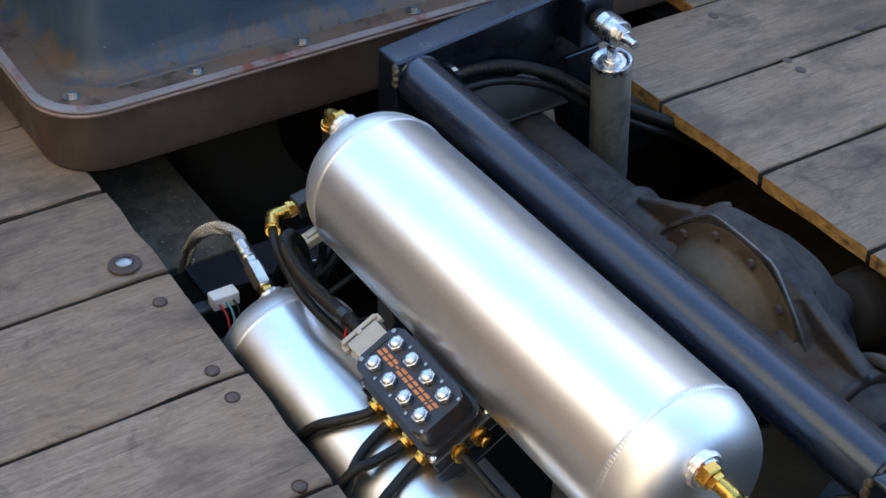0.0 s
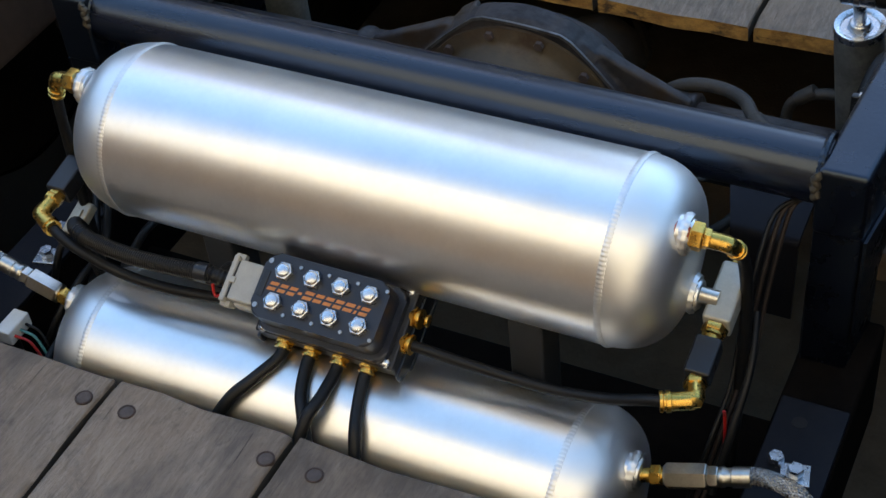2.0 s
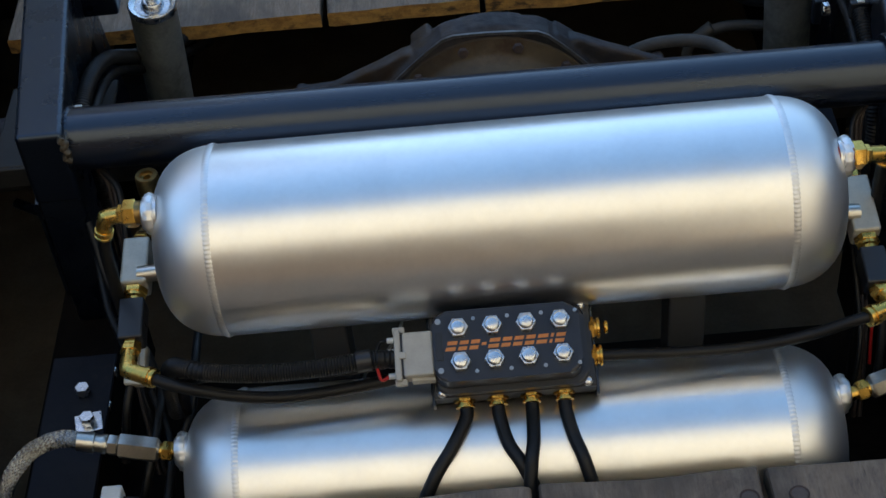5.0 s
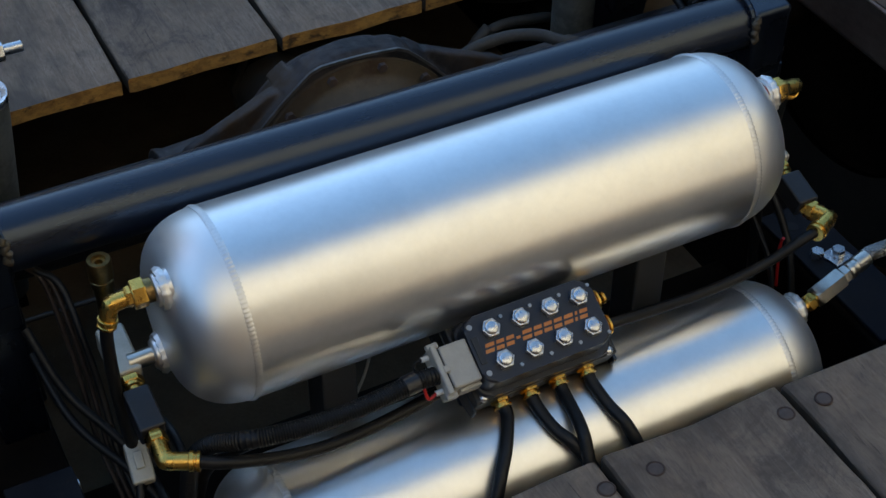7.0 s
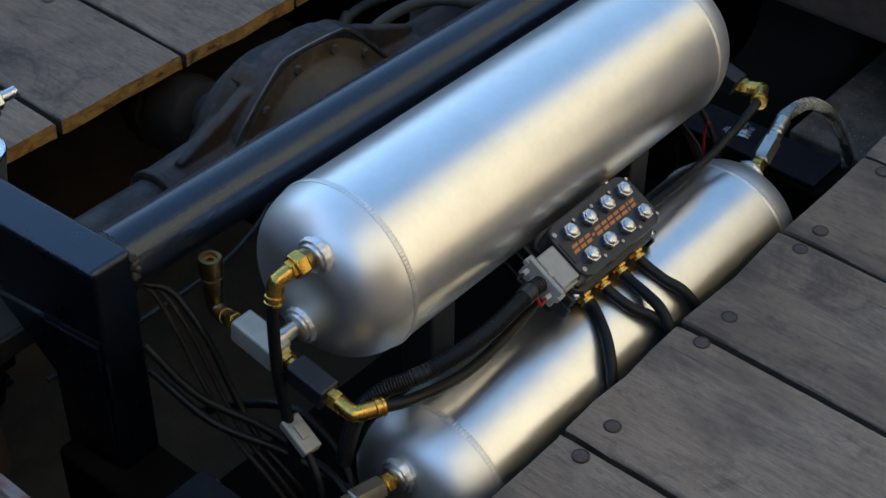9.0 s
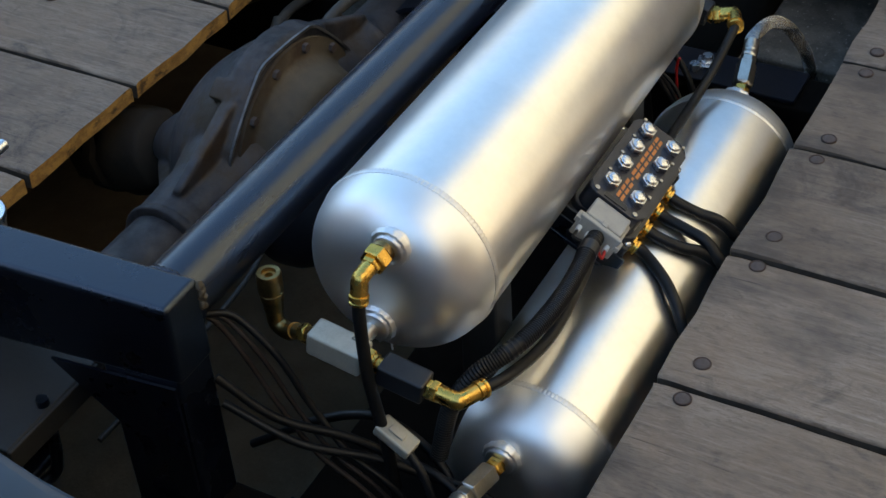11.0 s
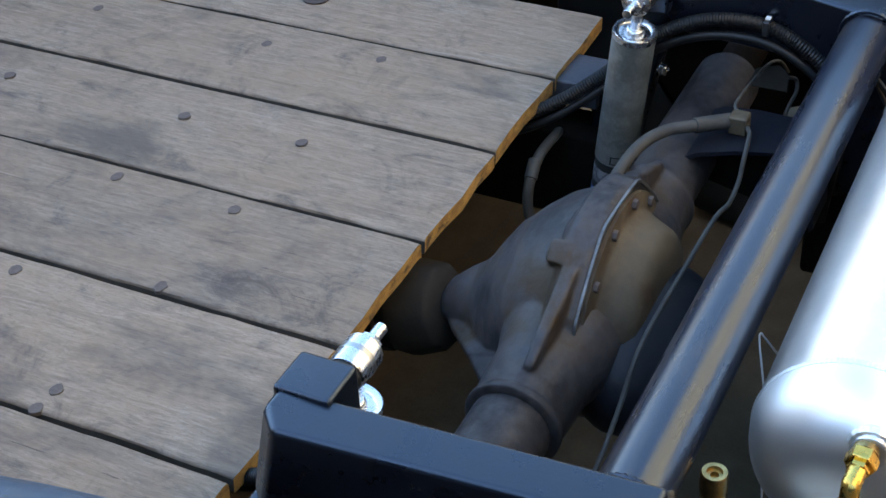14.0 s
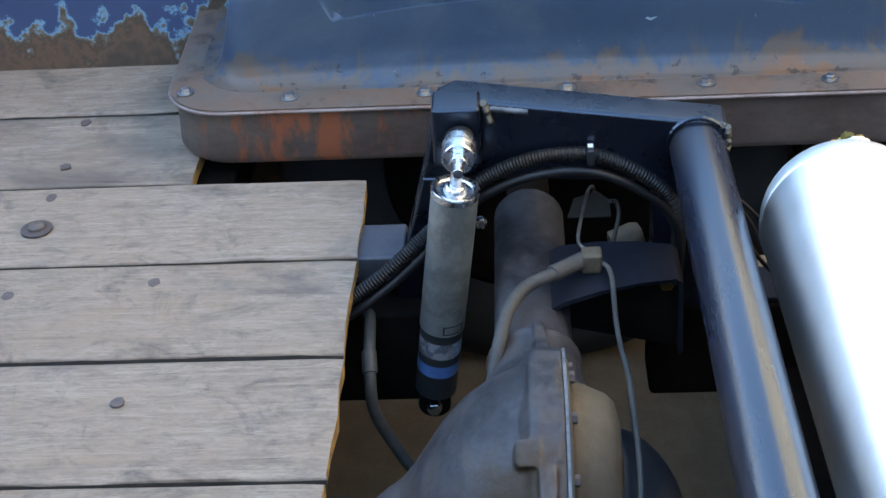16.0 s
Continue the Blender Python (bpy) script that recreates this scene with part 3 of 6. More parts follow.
def plank(x0, x1, y0, y1, cut_at, seed):
    """A board along y with a sawn, slightly ragged end and softened edges."""
    rnd = random.Random(seed)
    nx, ny = 8, 60
    bm = bmesh.new()
    lift, cup = rnd.uniform(-0.0015, 0.0015), rnd.uniform(0.0, 0.0016)
    rows = []
    for j in range(ny + 1):
        t = j / ny
        row = []
        for i in range(nx + 1):
            s = (0, 0.012, 0.04, 0.25, 0.5, 0.75, 0.96, 0.988, 1)[i]
            x, y = x0 + (x1 - x0) * s, y0 + (y1 - y0) * t
            z = lift - cup * (1 - (2 * s - 1) ** 2) + 0.0008 * noise.noise(Vector((x * 30, y * 5, seed)))
            z -= (0.0032, 0.0006, 0.0001, 0, 0, 0, 0.0001, 0.0006, 0.0032)[i] * (1 + 0.5 * noise.noise(Vector((y * 14, seed, i))))
            if i in (0, nx):
                x += 0.0022 * noise.noise(Vector((seed, y * 9, i))) + 0.0010 * noise.noise(Vector((seed, y * 40, i)))
            if (j == 0 and cut_at == 0) or (j == ny and cut_at == 1):
                y += 0.0035 * noise.noise(Vector((x * 60, seed, 0.3))) + 0.0012 * noise.noise(Vector((x * 14, seed, 2.3)))
                z -= 0.0012
            row.append(bm.verts.new((x, y, z)))
        rows.append(row)
    for a, b in zip(rows, rows[1:]):
        for i in range(nx):
            bm.faces.new((a[i], a[i + 1], b[i + 1], b[i]))
    rim = [rows[0][i] for i in range(nx + 1)] + [rows[j][nx] for j in range(1, ny + 1)] + [rows[ny][i] for i in range(nx - 1, -1, -1)] + [rows[j][0] for j in range(ny - 1, 0, -1)]
    low = [bm.verts.new((v.co.x, v.co.y + (0.002 if v.co.y < (y0 + y1) / 2 else -0.002) * rnd.random(), -THICK)) for v in rim]
    k = len(rim)
    for i in range(k):
        f = bm.faces.new((rim[(i + 1) % k], rim[i], low[i], low[(i + 1) % k]))
        if (cut_at == 0 and i < nx) or (cut_at == 1 and nx + ny <= i < 2 * nx + ny):
            f.material_index = 1
        else:
            f.material_index = 2
    bm.faces.new(low[::-1]).material_index = 2
    bmesh.ops.recalc_face_normals(bm, faces=bm.faces[:])
    return bm


def carriage_bolt(x, y, parent, r=0.0085, z=0.0004):
    """A worn round bolt head almost flush with its board, ringed with rust."""
    rnd = random.Random(x * 91 + y * 17)
    head = part("bolt_head", lathe([(-0.004, r * 0.8), (0.0004, r * 0.78), (0.0009, r * 0.60), (0.0011, r * 0.2)], (x, y, z), (rnd.uniform(-0.05, 0.05), rnd.uniform(-0.05, 0.05), 1), 16), M_MARK, parent)
    part("rim", lathe([(-0.004, r), (0.0005, r * 0.99), (0.0011, r * 0.88), (0.0006, r * 0.76), (-0.001, r * 0.75)], (x, y, z), (0, 0, 1), 18), M_RUSTRIM, head, "rusty rim")


def flush_bolt(x, y, parent):
    """A worn square-headed bolt sunk almost flush with its board."""
    rnd = random.Random(x * 71 + y * 13)
    out = [(x + rnd.uniform(0.0062, 0.0088) * math.cos(k * math.pi / 5) * 1.15, y + rnd.uniform(0.0062, 0.0085) * math.sin(k * math.pi / 5)) for k in range(10)]
    return part("bolt_head", slab(out, -0.004, 0.0006 + rnd.uniform(0, 0.0006), bevel=0.0005), M_MARK, parent)


def washer_bolt(x, y, parent, material, label):
    w = part("washer", lathe([(0, 0.019), (0.0022, 0.019), (0.003, 0.0175)], (x, y, 0.0005), (0, 0, 1), 24), M_RUSTBOLT, parent, "large rusty washer")
    part("bolt_head", lathe([(0, 0.0105), (0.003, 0.010), (0.005, 0.006), (0.0054, 0.002)], (x, y, 0.0035), (0, 0, 1), 18), material, w, label)


NEAR_BOLTS = [-0.359, -0.225, -0.177, -0.030, 0.019, 0.157, 0.198, 0.335, 0.382, 0.515, 0.57]
FAR_BOLTS = [(-0.198, 0.708), (-0.048, 0.709), (0.102, 0.709), (0.314, 0.712), (-0.043, 0.875), (0.100, 0.876), (0.295, 0.874), (0.506, 0.877), (0.582, 0.877), (0.700, 0.878), (-0.235, 0.872), (-0.42, 0.872), (-0.375, 0.71), (-0.404, 0.712), (-0.56, 0.709), (0.296, 1.151), (0.10, 1.15), (-0.07, 1.15), (0.47, 1.15)]
for i, (a, b) in enumerate(zip(SEAMS, SEAMS[1:])):
    near_end = -0.240 + 0.003 * noise.noise(Vector((i * 1.7, 0, 0)))
    p = part("plank", plank(a + 0.0032, b - 0.0032, -1.0, near_end, 1, i + 1), [M_WOOD, M_EDGEWOOD, M_BOARDSIDE], deck)
    for x in NEAR_BOLTS:
        if a < x < b:
            carriage_bolt(x, -0.2705 + 0.003 * noise.noise(Vector((x * 40, 1, 1))), p)
            carriage_bolt(x + 0.004, -0.79, p)
    for x in (-0.441, 0.468):
        if a < x < b:
            washer_bolt(x, -0.278, deck, M_STEEL, "worn bare steel bolt head")
    start = 0.486 if -0.52 < (a + b) / 2 < 0.53 else 0.705
    p = part("plank", plank(a + 0.0032, b - 0.0032, start + 0.004 * noise.noise(Vector((i * 2.3, 5, 0))), 1.75, 0, i + 31), [M_WOOD, M_EDGEWOOD, M_BOARDSIDE], deck)
    for x, y in FAR_BOLTS:
        if a < x < b:
            flush_bolt(x, y, p)
    if a < 0.432 < b:
        washer_bolt(0.432, 0.876, deck, M_MARK, "dull rusty bolt head")

# West: a sill. East: a plate added in place of the ground.
for x0, x1 in ((-0.945, -0.530), (0.470, 0.855)):
    solo("sill_plate", box(x0, x1, -0.345, -0.090, -0.140, -0.100, 0.004), M_SILL, "dark dirty plate beyond the planks, the eastern one replacing ground", "beam", group="sill plates")
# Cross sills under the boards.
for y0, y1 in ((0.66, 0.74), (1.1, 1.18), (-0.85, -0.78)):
    solo("cross_sill", box(-0.95, 0.87, y0, y1, -0.085, -THICK - 0.001, 0.003), M_UNDER, "dirty steel cross sill under the planks, shade in its colour", "beam", group="cross sills")


def rail_panel(x, sgn, name, label):
    """A bed side: a sheet with a rolled top rail and flaking paint."""
    t = thing(name, label, "wall", (x, 0.3, -0.05), kind="structure")
    bm = bmesh.new()
    ys = [-1.0 + 2.75 * j / 40 for j in range(41)]
    # The sheet reaches low to keep ground light from under the bed.
    prof = [(0, -0.36), (0, 0.02), (0.004, 0.06), (0.004, 0.30), (0, 0.40), (0, 0.43), (-0.012, 0.455), (-0.012, 0.47), (0.05, 0.47), (0.06, 0.45), (0.02, 0.43), (0.02, -0.36)]
    rings = [[bm.verts.new((x + sgn * (dx + (0.003 * noise.noise(Vector((y * 4, z * 6, x))) if 0 < z < 0.4 else 0)), y, z)) for dx, z in prof] for y in ys]
    for a, b in zip(rings, rings[1:]):
        for i in range(len(prof)):
            j = (i + 1) % len(prof)
            f = bm.faces.new((a[i], a[j], b[j], b[i]))
            f.material_index = 1 if 5 <= i <= 9 else 0
    bm.faces.new(rings[0]), bm.faces.new(rings[-1][::-1])
    bmesh.ops.recalc_face_normals(bm, faces=bm.faces[:])
    part("panel", bm, [M_PEEL, M_RUSTPALE], t)
    return t


def peel_material():
    """Blue paint that has flaked off in patches with pale blue rims, and brown rust along its foot."""
    m = bpy.data.materials.new("flaking_blue_paint")
    m.use_nodes = True
    n, l = m.node_tree.nodes, m.node_tree.links
    out = n["Principled BSDF"]
    out.inputs["Roughness"].default_value = 0.45
    co = n.new("ShaderNodeTexCoord")
    sep = n.new("ShaderNodeSeparateXYZ")
    l.new(co.outputs["Object"], sep.inputs[0])
    t = n.new("ShaderNodeTexNoise")
    t.inputs["Scale"].default_value, t.inputs["Detail"].default_value, t.inputs["Roughness"].default_value = 19, 6, 0.6
    l.new(co.outputs["Object"], t.inputs["Vector"])
    hgt = n.new("ShaderNodeMapRange")
    hgt.inputs["From Min"].default_value, hgt.inputs["From Max"].default_value = -0.03, 0.15
    hgt.inputs["To Min"].default_value, hgt.inputs["To Max"].default_value = 0.42, -0.135
    l.new(sep.outputs["Z"], hgt.inputs["Value"])
    add = n.new("ShaderNodeMath")
    add.operation = "ADD"
    l.new(t.outputs["Fac"], add.inputs[0]), l.new(hgt.outputs["Result"], add.inputs[1])
    r = n.new("ShaderNodeValToRGB")
    e = r.color_ramp.elements
    e[0].position, e[0].color = 0.0, (0.025, 0.055, 0.12, 1)
    e[1].position, e[1].color = 1.0, (0.065, 0.042, 0.030, 1)
    for pos, c in ((0.575, (0.028, 0.065, 0.14, 1)), (0.605, (0.10, 0.33, 0.45, 1)), (0.63, (0.16, 0.12, 0.085, 1)), (0.68, (0.075, 0.048, 0.034, 1)), (0.74, (0.15, 0.080, 0.050, 1)), (0.84, (0.085, 0.056, 0.042, 1))):
        k = e.new(pos)
        k.color = c
    l.new(add.outputs[0], r.inputs[0])
    l.new(r.outputs[0], out.inputs["Base Color"])
    b = n.new("ShaderNodeBump")
    b.inputs["Strength"].default_value, b.inputs["Distance"].default_value = 0.5, 0.002
    b.invert = True
    l.new(add.outputs[0], b.inputs["Height"])
    l.new(b.outputs["Normal"], out.inputs["Normal"])
    return m


M_PEEL = peel_material()
rail_panel(0.868, 1, "wall_east", "blue truck bed side with flaking paint and rusty foot")
rail_panel(-0.958, -1, "wall_west", "blue truck bed side with a rusty pink top rail")
# Unseen front panel, added; its low edge blocks light below the planks.
solo("wall_north", box(-0.95, 0.86, 1.75, 1.78, -0.36, 0.47, 0.004), M_PEEL, "unseen blue front panel, added to close the truck bed", "wall", kind="structure")


# Unseen apron, added to stop bounced light entering from the rear.
solo("unseen_apron", box(-0.95, 0.86, -1.03, -1.001, -0.36, -0.03, 0.004), M_UNDER, "unseen dark apron, added to block light under the bed", "wall", kind="structure")
# Plain unseen walls, added to close the place, block the sun and shape reflections.
for name, x0, x1, y0, y1, top, m_, label in (
        ("unseen_wall_1", -5.2, 5.2, -5.2, -5.0, 11.0, M_YARD, "unseen tall cream wall, added for its warm reflection"),
        ("unseen_wall_7", -5.0, 1.2, -4.82, -4.70, 2.9, M_DARKSCREEN, "unseen dark screen, added to darken low reflections"),
        ("unseen_wall_2", -5.2, -1.2, 5.0, 5.2, 5.8, M_YARDGREY, "unseen tall pale grey wall, added to block the sun"),
        ("unseen_wall_5", -1.2, 5.2, 5.0, 5.2, 1.5, M_YARDGREY, "unseen low pale grey wall, added to close the surroundings"),
        ("unseen_wall_3", -5.2, -5.0, -5.0, 3.0, 2.6, M_YARDMID, "unseen grey rendered wall, added to close the surroundings"),
        ("unseen_wall_6", -5.2, -5.0, 3.0, 5.0, 5.8, M_YARDMID, "unseen tall grey rendered wall, added to block the sun"),
        ("unseen_wall_4", 5.0, 5.2, -1.5, 5.0, 2.4, M_YARD, "unseen low cream wall, added for its warm reflection"),
        ("unseen_wall_8", 5.0, 5.2, -5.0, -1.5, 7.5, M_YARD, "unseen tall cream corner wall, added for its warm reflection")):
    solo(name, box(x0, x1, y0, y1, GROUND - 0.02, top, 0.01), m_, label, "wall", kind="structure")


def arch(y):
    """Height of the wheel housing's crown along y."""
    d = abs(y - 0.235)
    return 0.085 + 0.246 * math.sqrt(max(0.0, 1 - min(1.0, d / 0.476) ** 1.6))


def wheel_tub(lip, wall, sgn, label, lift=0.0):
    """A wheel housing: rusty base ring, bolted flange and an arched blue cover. sgn points outwards."""
    t = thing("wheel_tub", label, "wheel tub", ((lip + wall) / 2, 0.24, 0.0), group="wheel tubs")
    y0, y1, r = -0.281, 0.735, 0.075

    def ring(inset, z):
        o = rounded(0, abs(wall - lip) + 0.2, y0 + inset, y1 - inset, max(0.01, r - inset * 0.25), 8, (1, 0, 0, 1))
        return [(lip + sgn * min(inset + x, abs(wall - lip)), y, z + lift * min(1.0, z / 0.07)) for x, y in o]

    bm = bmesh.new()
    levels = [ring(0.004, 0.003), ring(0.0, 0.012), ring(0.0015, 0.04), ring(0.0, 0.072), ring(-0.003, 0.075), ring(-0.003, 0.0785)]
    loops = [[bm.verts.new(p) for p in lv] for lv in levels]
    for a, b in zip(loops, loops[1:]):
        for i in range(len(a)):
            bm.faces.new((a[i], a[(i + 1) % len(a)], b[(i + 1) % len(a)], b[i]))
    bmesh.ops.recalc_face_normals(bm, faces=bm.faces[:])
    part("base_ring", bm, M_RUSTPATCH if sgn > 0 else M_RUSTWALL, t, "rust-streaked steel side wall")
    bm = bmesh.new()
    levels = [ring(-0.004, 0.0788), ring(-0.004, 0.082), ring(0.020, 0.0835), ring(0.032, 0.0834), ring(0.100, 0.0832)]
    loops = [[bm.verts.new(p) for p in lv] for lv in levels]
    for a, b in zip(loops, loops[1:]):
        for i in range(len(a)):
            bm.faces.new((a[i], a[(i + 1) % len(a)], b[(i + 1) % len(a)], b[i]))
    bmesh.ops.recalc_face_normals(bm, faces=bm.faces[:])
    edge_ring = ring(-0.0045, 0.0775)
    keep = [(wall, y1 + 0.0045, edge_ring[0][2])] + edge_ring[-9:] + edge_ring[:9] + [(wall, y0 - 0.0045, edge_ring[0][2])]
    part("lip", tube(keep, 0.0024, 8, raw=True), M_LIP, t, "pale pink worn lip edge")
    flange = part("flange", bm, M_RUSTPALE, t, "pale rusty bolted flange")
    if sgn < 0:
        bm = bmesh.new()
        loops = [[bm.verts.new(p) for p in ring(*lv)] for lv in ((-0.0050, 0.0822), (-0.0048, 0.0838), (0.0060, 0.0852), (0.0075, 0.0838))]
        for a, c in zip(loops, loops[1:]):
            for i in range(len(a)):
                bm.faces.new((a[i], a[(i + 1) % len(a)], c[(i + 1) % len(a)], c[i]))
        bmesh.ops.recalc_face_normals(bm, faces=bm.faces[:])
        part("lip_strip", bm, M_LIPPALE, t, "pale paint left along the flange edge")
    # Arched cover: a pressed pan with a rounded plan and a filleted foot.
    bm = bmesh.new()
    steps = ((0.0, 0.0), (0.008, 0.012), (0.015, 0.035), (0.022, 0.085), (0.028, 0.18), (0.034, 0.38), (0.040, 0.66), (0.046, 0.85), (0.054, 0.96), (0.066, 0.995), (0.078, 1.0))
    edge, ya, yb, rc = 0.038, y0 + 0.030, y1 - 0.028, 0.080
    depth = abs(wall - lip)

    def height(u, y):
        """Height over the plan; u runs outwards from the lip."""
        qx, qy = max(0.0, edge + rc - u), max(0.0, ya + rc - y, y - yb + rc)
        d = rc - math.hypot(qx, qy) if qx > 0 or qy > 0 else rc
        if d <= 0:
            return 0.0800
        def rise(dd):
            for (d0, f0), (d1, f1) in zip(steps, steps[1:]):
                if d0 <= dd < d1:
                    return f0 + (f1 - f0) * (dd - d0) / (d1 - d0)
            return 1.0 if dd > 0 else 0.0

        f = rise(d)
        panel = max(0.0, min(1.0, (0.30 - abs(y - 0.235)) / 0.015))
        if f > 0.42 and panel > 0:
            f = max(0.42, rise(d - 0.007 * panel))
        press = 0.005 * max(0.0, min(1.0, (0.30 - abs(y - 0.235)) / 0.02)) * max(0.0, min(1.0, (d - 0.05) / 0.01))
        return 0.0838 + (arch(y) - 0.085 + (0.018 if sgn < 0 else 0.0)) * f + press * f + 0.002 * noise.noise(Vector((u * 9, y * 7, sgn)))

    us = [edge - 0.002 + 0.0015 * k for k in range(48)]
    us += [us[-1] + (depth - us[-1]) * k / 14 for k in range(1, 15)]
    vs = [ya - 0.002 + 0.003 * k for k in range(30)]
    vs += [vs[-1] + (yb - 0.088 - vs[-1]) * k / 50 for k in range(1, 50)] + [yb - 0.088 + 0.003 * k for k in range(31)]
    rows = [[bm.verts.new((lip + sgn * u, y, height(u, y) + lift)) for u in us] for y in vs]
    for a, c in zip(rows, rows[1:]):
        for k in range(len(us) - 1):
            bm.faces.new((a[k], a[k + 1], c[k + 1], c[k]))
    bmesh.ops.recalc_face_normals(bm, faces=bm.faces[:])
    part("cover", bm, M_TUB, t, "worn scratched navy painted arched cover", 60)
    if sgn < 0:
        bm = bmesh.new()
        line = [(0.1153, 0.281), (0.1165, 0.262), (0.1157, 0.233), (0.1165, 0.213), (0.1120, 0.198), (0.1050, 0.177), (0.1010, 0.155), (0.0985, 0.135)]
        rnd = random.Random(4)
        for (ua, y_a), (ub, y_b) in zip(line, line[1:]):
            for k in range(5):
                if rnd.random() < 0.72:
                    bits = [(ua + (ub - ua) * f + rnd.uniform(-0.0007, 0.0007), y_a + (y_b - y_a) * f) for f in (k / 5, (k + 0.5) / 5, (k + 0.95) / 5)]
                    tube([Vector((lip + sgn * u, y, height(u, y) + lift + 0.0001)) for u, y in bits], rnd.uniform(0.0004, 0.0010), 6, 2, bm=bm)
        part("scratch", bm, M_WHITE, t, "pale scratch worn into the paint")
    for y in (-0.240, -0.085, 0.065, 0.235, 0.411, 0.580, 0.715):
        end = y in (-0.240, 0.715)
        x = lip + sgn * (0.045 if end else 0.022)
        b = part("bolt", lathe([(0, 0.011), (0.001, 0.011), (0.0015, 0.0075)], (x, y, 0.0836 + lift), (0, 0, 1), 16), M_STEEL, t, "small worn bolt with washer")
        part("bolt_head", hexnut((x, y, 0.0845 + lift), (x, y, 0.090 + lift), 0.006), M_STEEL, b)
    return t


wheel_tub(-0.622, -0.945, -1, "rusty steel wheel tub with worn blue arched cover", 0.012)
wheel_tub(0.569, 0.866, 1, "rusty wheel tub with orange rust streaks and blue cover")


def road_wheel(x0, x1, label):
    xm = (x0 + x1) / 2
    t = thing("wheel", label, "wheel", (xm, 0.28, GROUND), group="rear wheels")
    w = abs(x1 - x0)
    R, zc = 0.345, GROUND + 0.345
    prof = [(0.0, 0.20), (0.002, 0.25), (-0.004, 0.30), (0.012, 0.335), (0.03, R), (w - 0.03, R), (w - 0.012, 0.335), (w + 0.004, 0.30), (w - 0.002, 0.25), (w, 0.20)]
    part("tyre", lathe(prof, (min(x0, x1), 0.28, zc), (1, 0, 0), 64, closed=False), M_TYRE, t)
    part("rim", lathe([(0.01, 0.20), (0.04, 0.18), (0.10, 0.17), (w - 0.04, 0.17), (w - 0.01, 0.20)], (min(x0, x1), 0.28, zc), (1, 0, 0), 40), M_UNDER, t)


road_wheel(-0.765, -0.935, "black tyre inside the wheel tub")
road_wheel(0.675, 0.845, "black tyre beneath the wheel tub")


# ---- truck frame ----
frame_thing = thing("truck_frame", "black painted steel truck frame with raised notch rails", "frame", (-0.035, 0.1, -0.2))


def notch_rail(inner, sgn, top, rise):
    """A raised box rail, splayed towards the front, with its rear post, raked front leg and the old channel below. sgn points outwards."""
    width = 0.046
    a, b = sorted((inner, inner + sgn * width))

    def splay(bm):
        for v in bm.verts:
            y = min(v.co.y, 0.385)
            v.co.x += sgn * (0.108 if (v.co.x - (a + b) / 2) * sgn > 0 else 0.097) * (y - 0.10)
            if v.co.z > 0.11:
                v.co.z += rise * (y - 0.076)
        return bm

    # Top bar, its front end cut to the rake of the leg and clipped at the outer corner.
    ol = [(a, 0.074), (b, 0.074), (b, 0.386), (a, 0.386)]
    clip = (a, 0.386) if sgn < 0 else (b, 0.386)
    out = []
    for p in ol:
        out += [(p[0], 0.366), (p[0] - sgn * 0.024, 0.386)] if p == clip and sgn > 0 else [(p[0] - sgn * 0.024, 0.386), (p[0], 0.366)] if p == clip else [p]
    bm = slab(out, 0.088, top)
    for v in bm.verts:
        if v.co.z < 0.1 and v.co.y > 0.3:
            v.co.y += 0.022
    bmesh.ops.bevel(bm, geom=bm.edges[:], offset=0.0055, segments=3, affect="EDGES", profile=0.5)
    part("rail", splay(bm), M_FRAME, frame_thing)
    part("post", splay(box(a + 0.001, b - 0.001, 0.077, 0.150, -0.19, 0.105, 0.003)), M_FRAME, frame_thing)
    bm = bmesh.new()
    vt = [bm.verts.new((x, y, 0.0885)) for x, y in ((a, 0.345), (b, 0.345), (b, 0.406), (a, 0.406))]
    vb = [bm.verts.new((x, y, -0.19)) for x, y in ((a, 0.410), (b, 0.410), (b, 0.475), (a, 0.475))]
    for i in range(4):
        bm.faces.new((vb[i], vb[(i + 1) % 4], vt[(i + 1) % 4], vt[i]))
    bm.faces.new(vb[::-1]), bm.faces.new(vt)
    bmesh.ops.bevel(bm, geom=bm.edges[:], offset=0.004, segments=2, affect="EDGES", profile=0.5)
    part("leg", splay(bm), M_FRAME, frame_thing)
    # Gusset plate in the rear corner.
    x0 = (a if sgn < 0 else b) + sgn * 0.003
    bm = bmesh.new()
    q = [(0.08, 0.085), (0.20, 0.085), (0.08, -0.04)]
    v0 = [bm.verts.new((x0, y, z)) for y, z in q]
    v1 = [bm.verts.new((x0 - sgn * 0.003, y, z)) for y, z in q]
    for i in range(3):
        bm.faces.new((v0[i], v0[(i + 1) % 3], v1[(i + 1) % 3], v1[i]))
    bm.faces.new(v0), bm.faces.new(v1[::-1])
    bmesh.ops.recalc_face_normals(bm, faces=bm.faces[:])
    part("gusset", splay(bm), M_FRAME, frame_thing)
    # Old channel behind and ahead of the notch, darker than the frame paint for shade.
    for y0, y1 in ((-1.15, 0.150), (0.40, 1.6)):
        part("channel", box(min(inner - sgn * 0.004, inner + sgn * 0.066), max(inner - sgn * 0.004, inner + sgn * 0.066), y0, y1, -0.205, -0.075, 0.006), M_UNDER, frame_thing, "chassis channel darkened for shade")
    # Weld fillet where the bar meets the cross tube, and a scorched bead down its rear corner.
    part("weld", bead((inner - sgn * 0.001, 0.106, 0.138), (1, 0, 0), 0.0305, 0.0035, 30), M_FRAME, frame_thing)
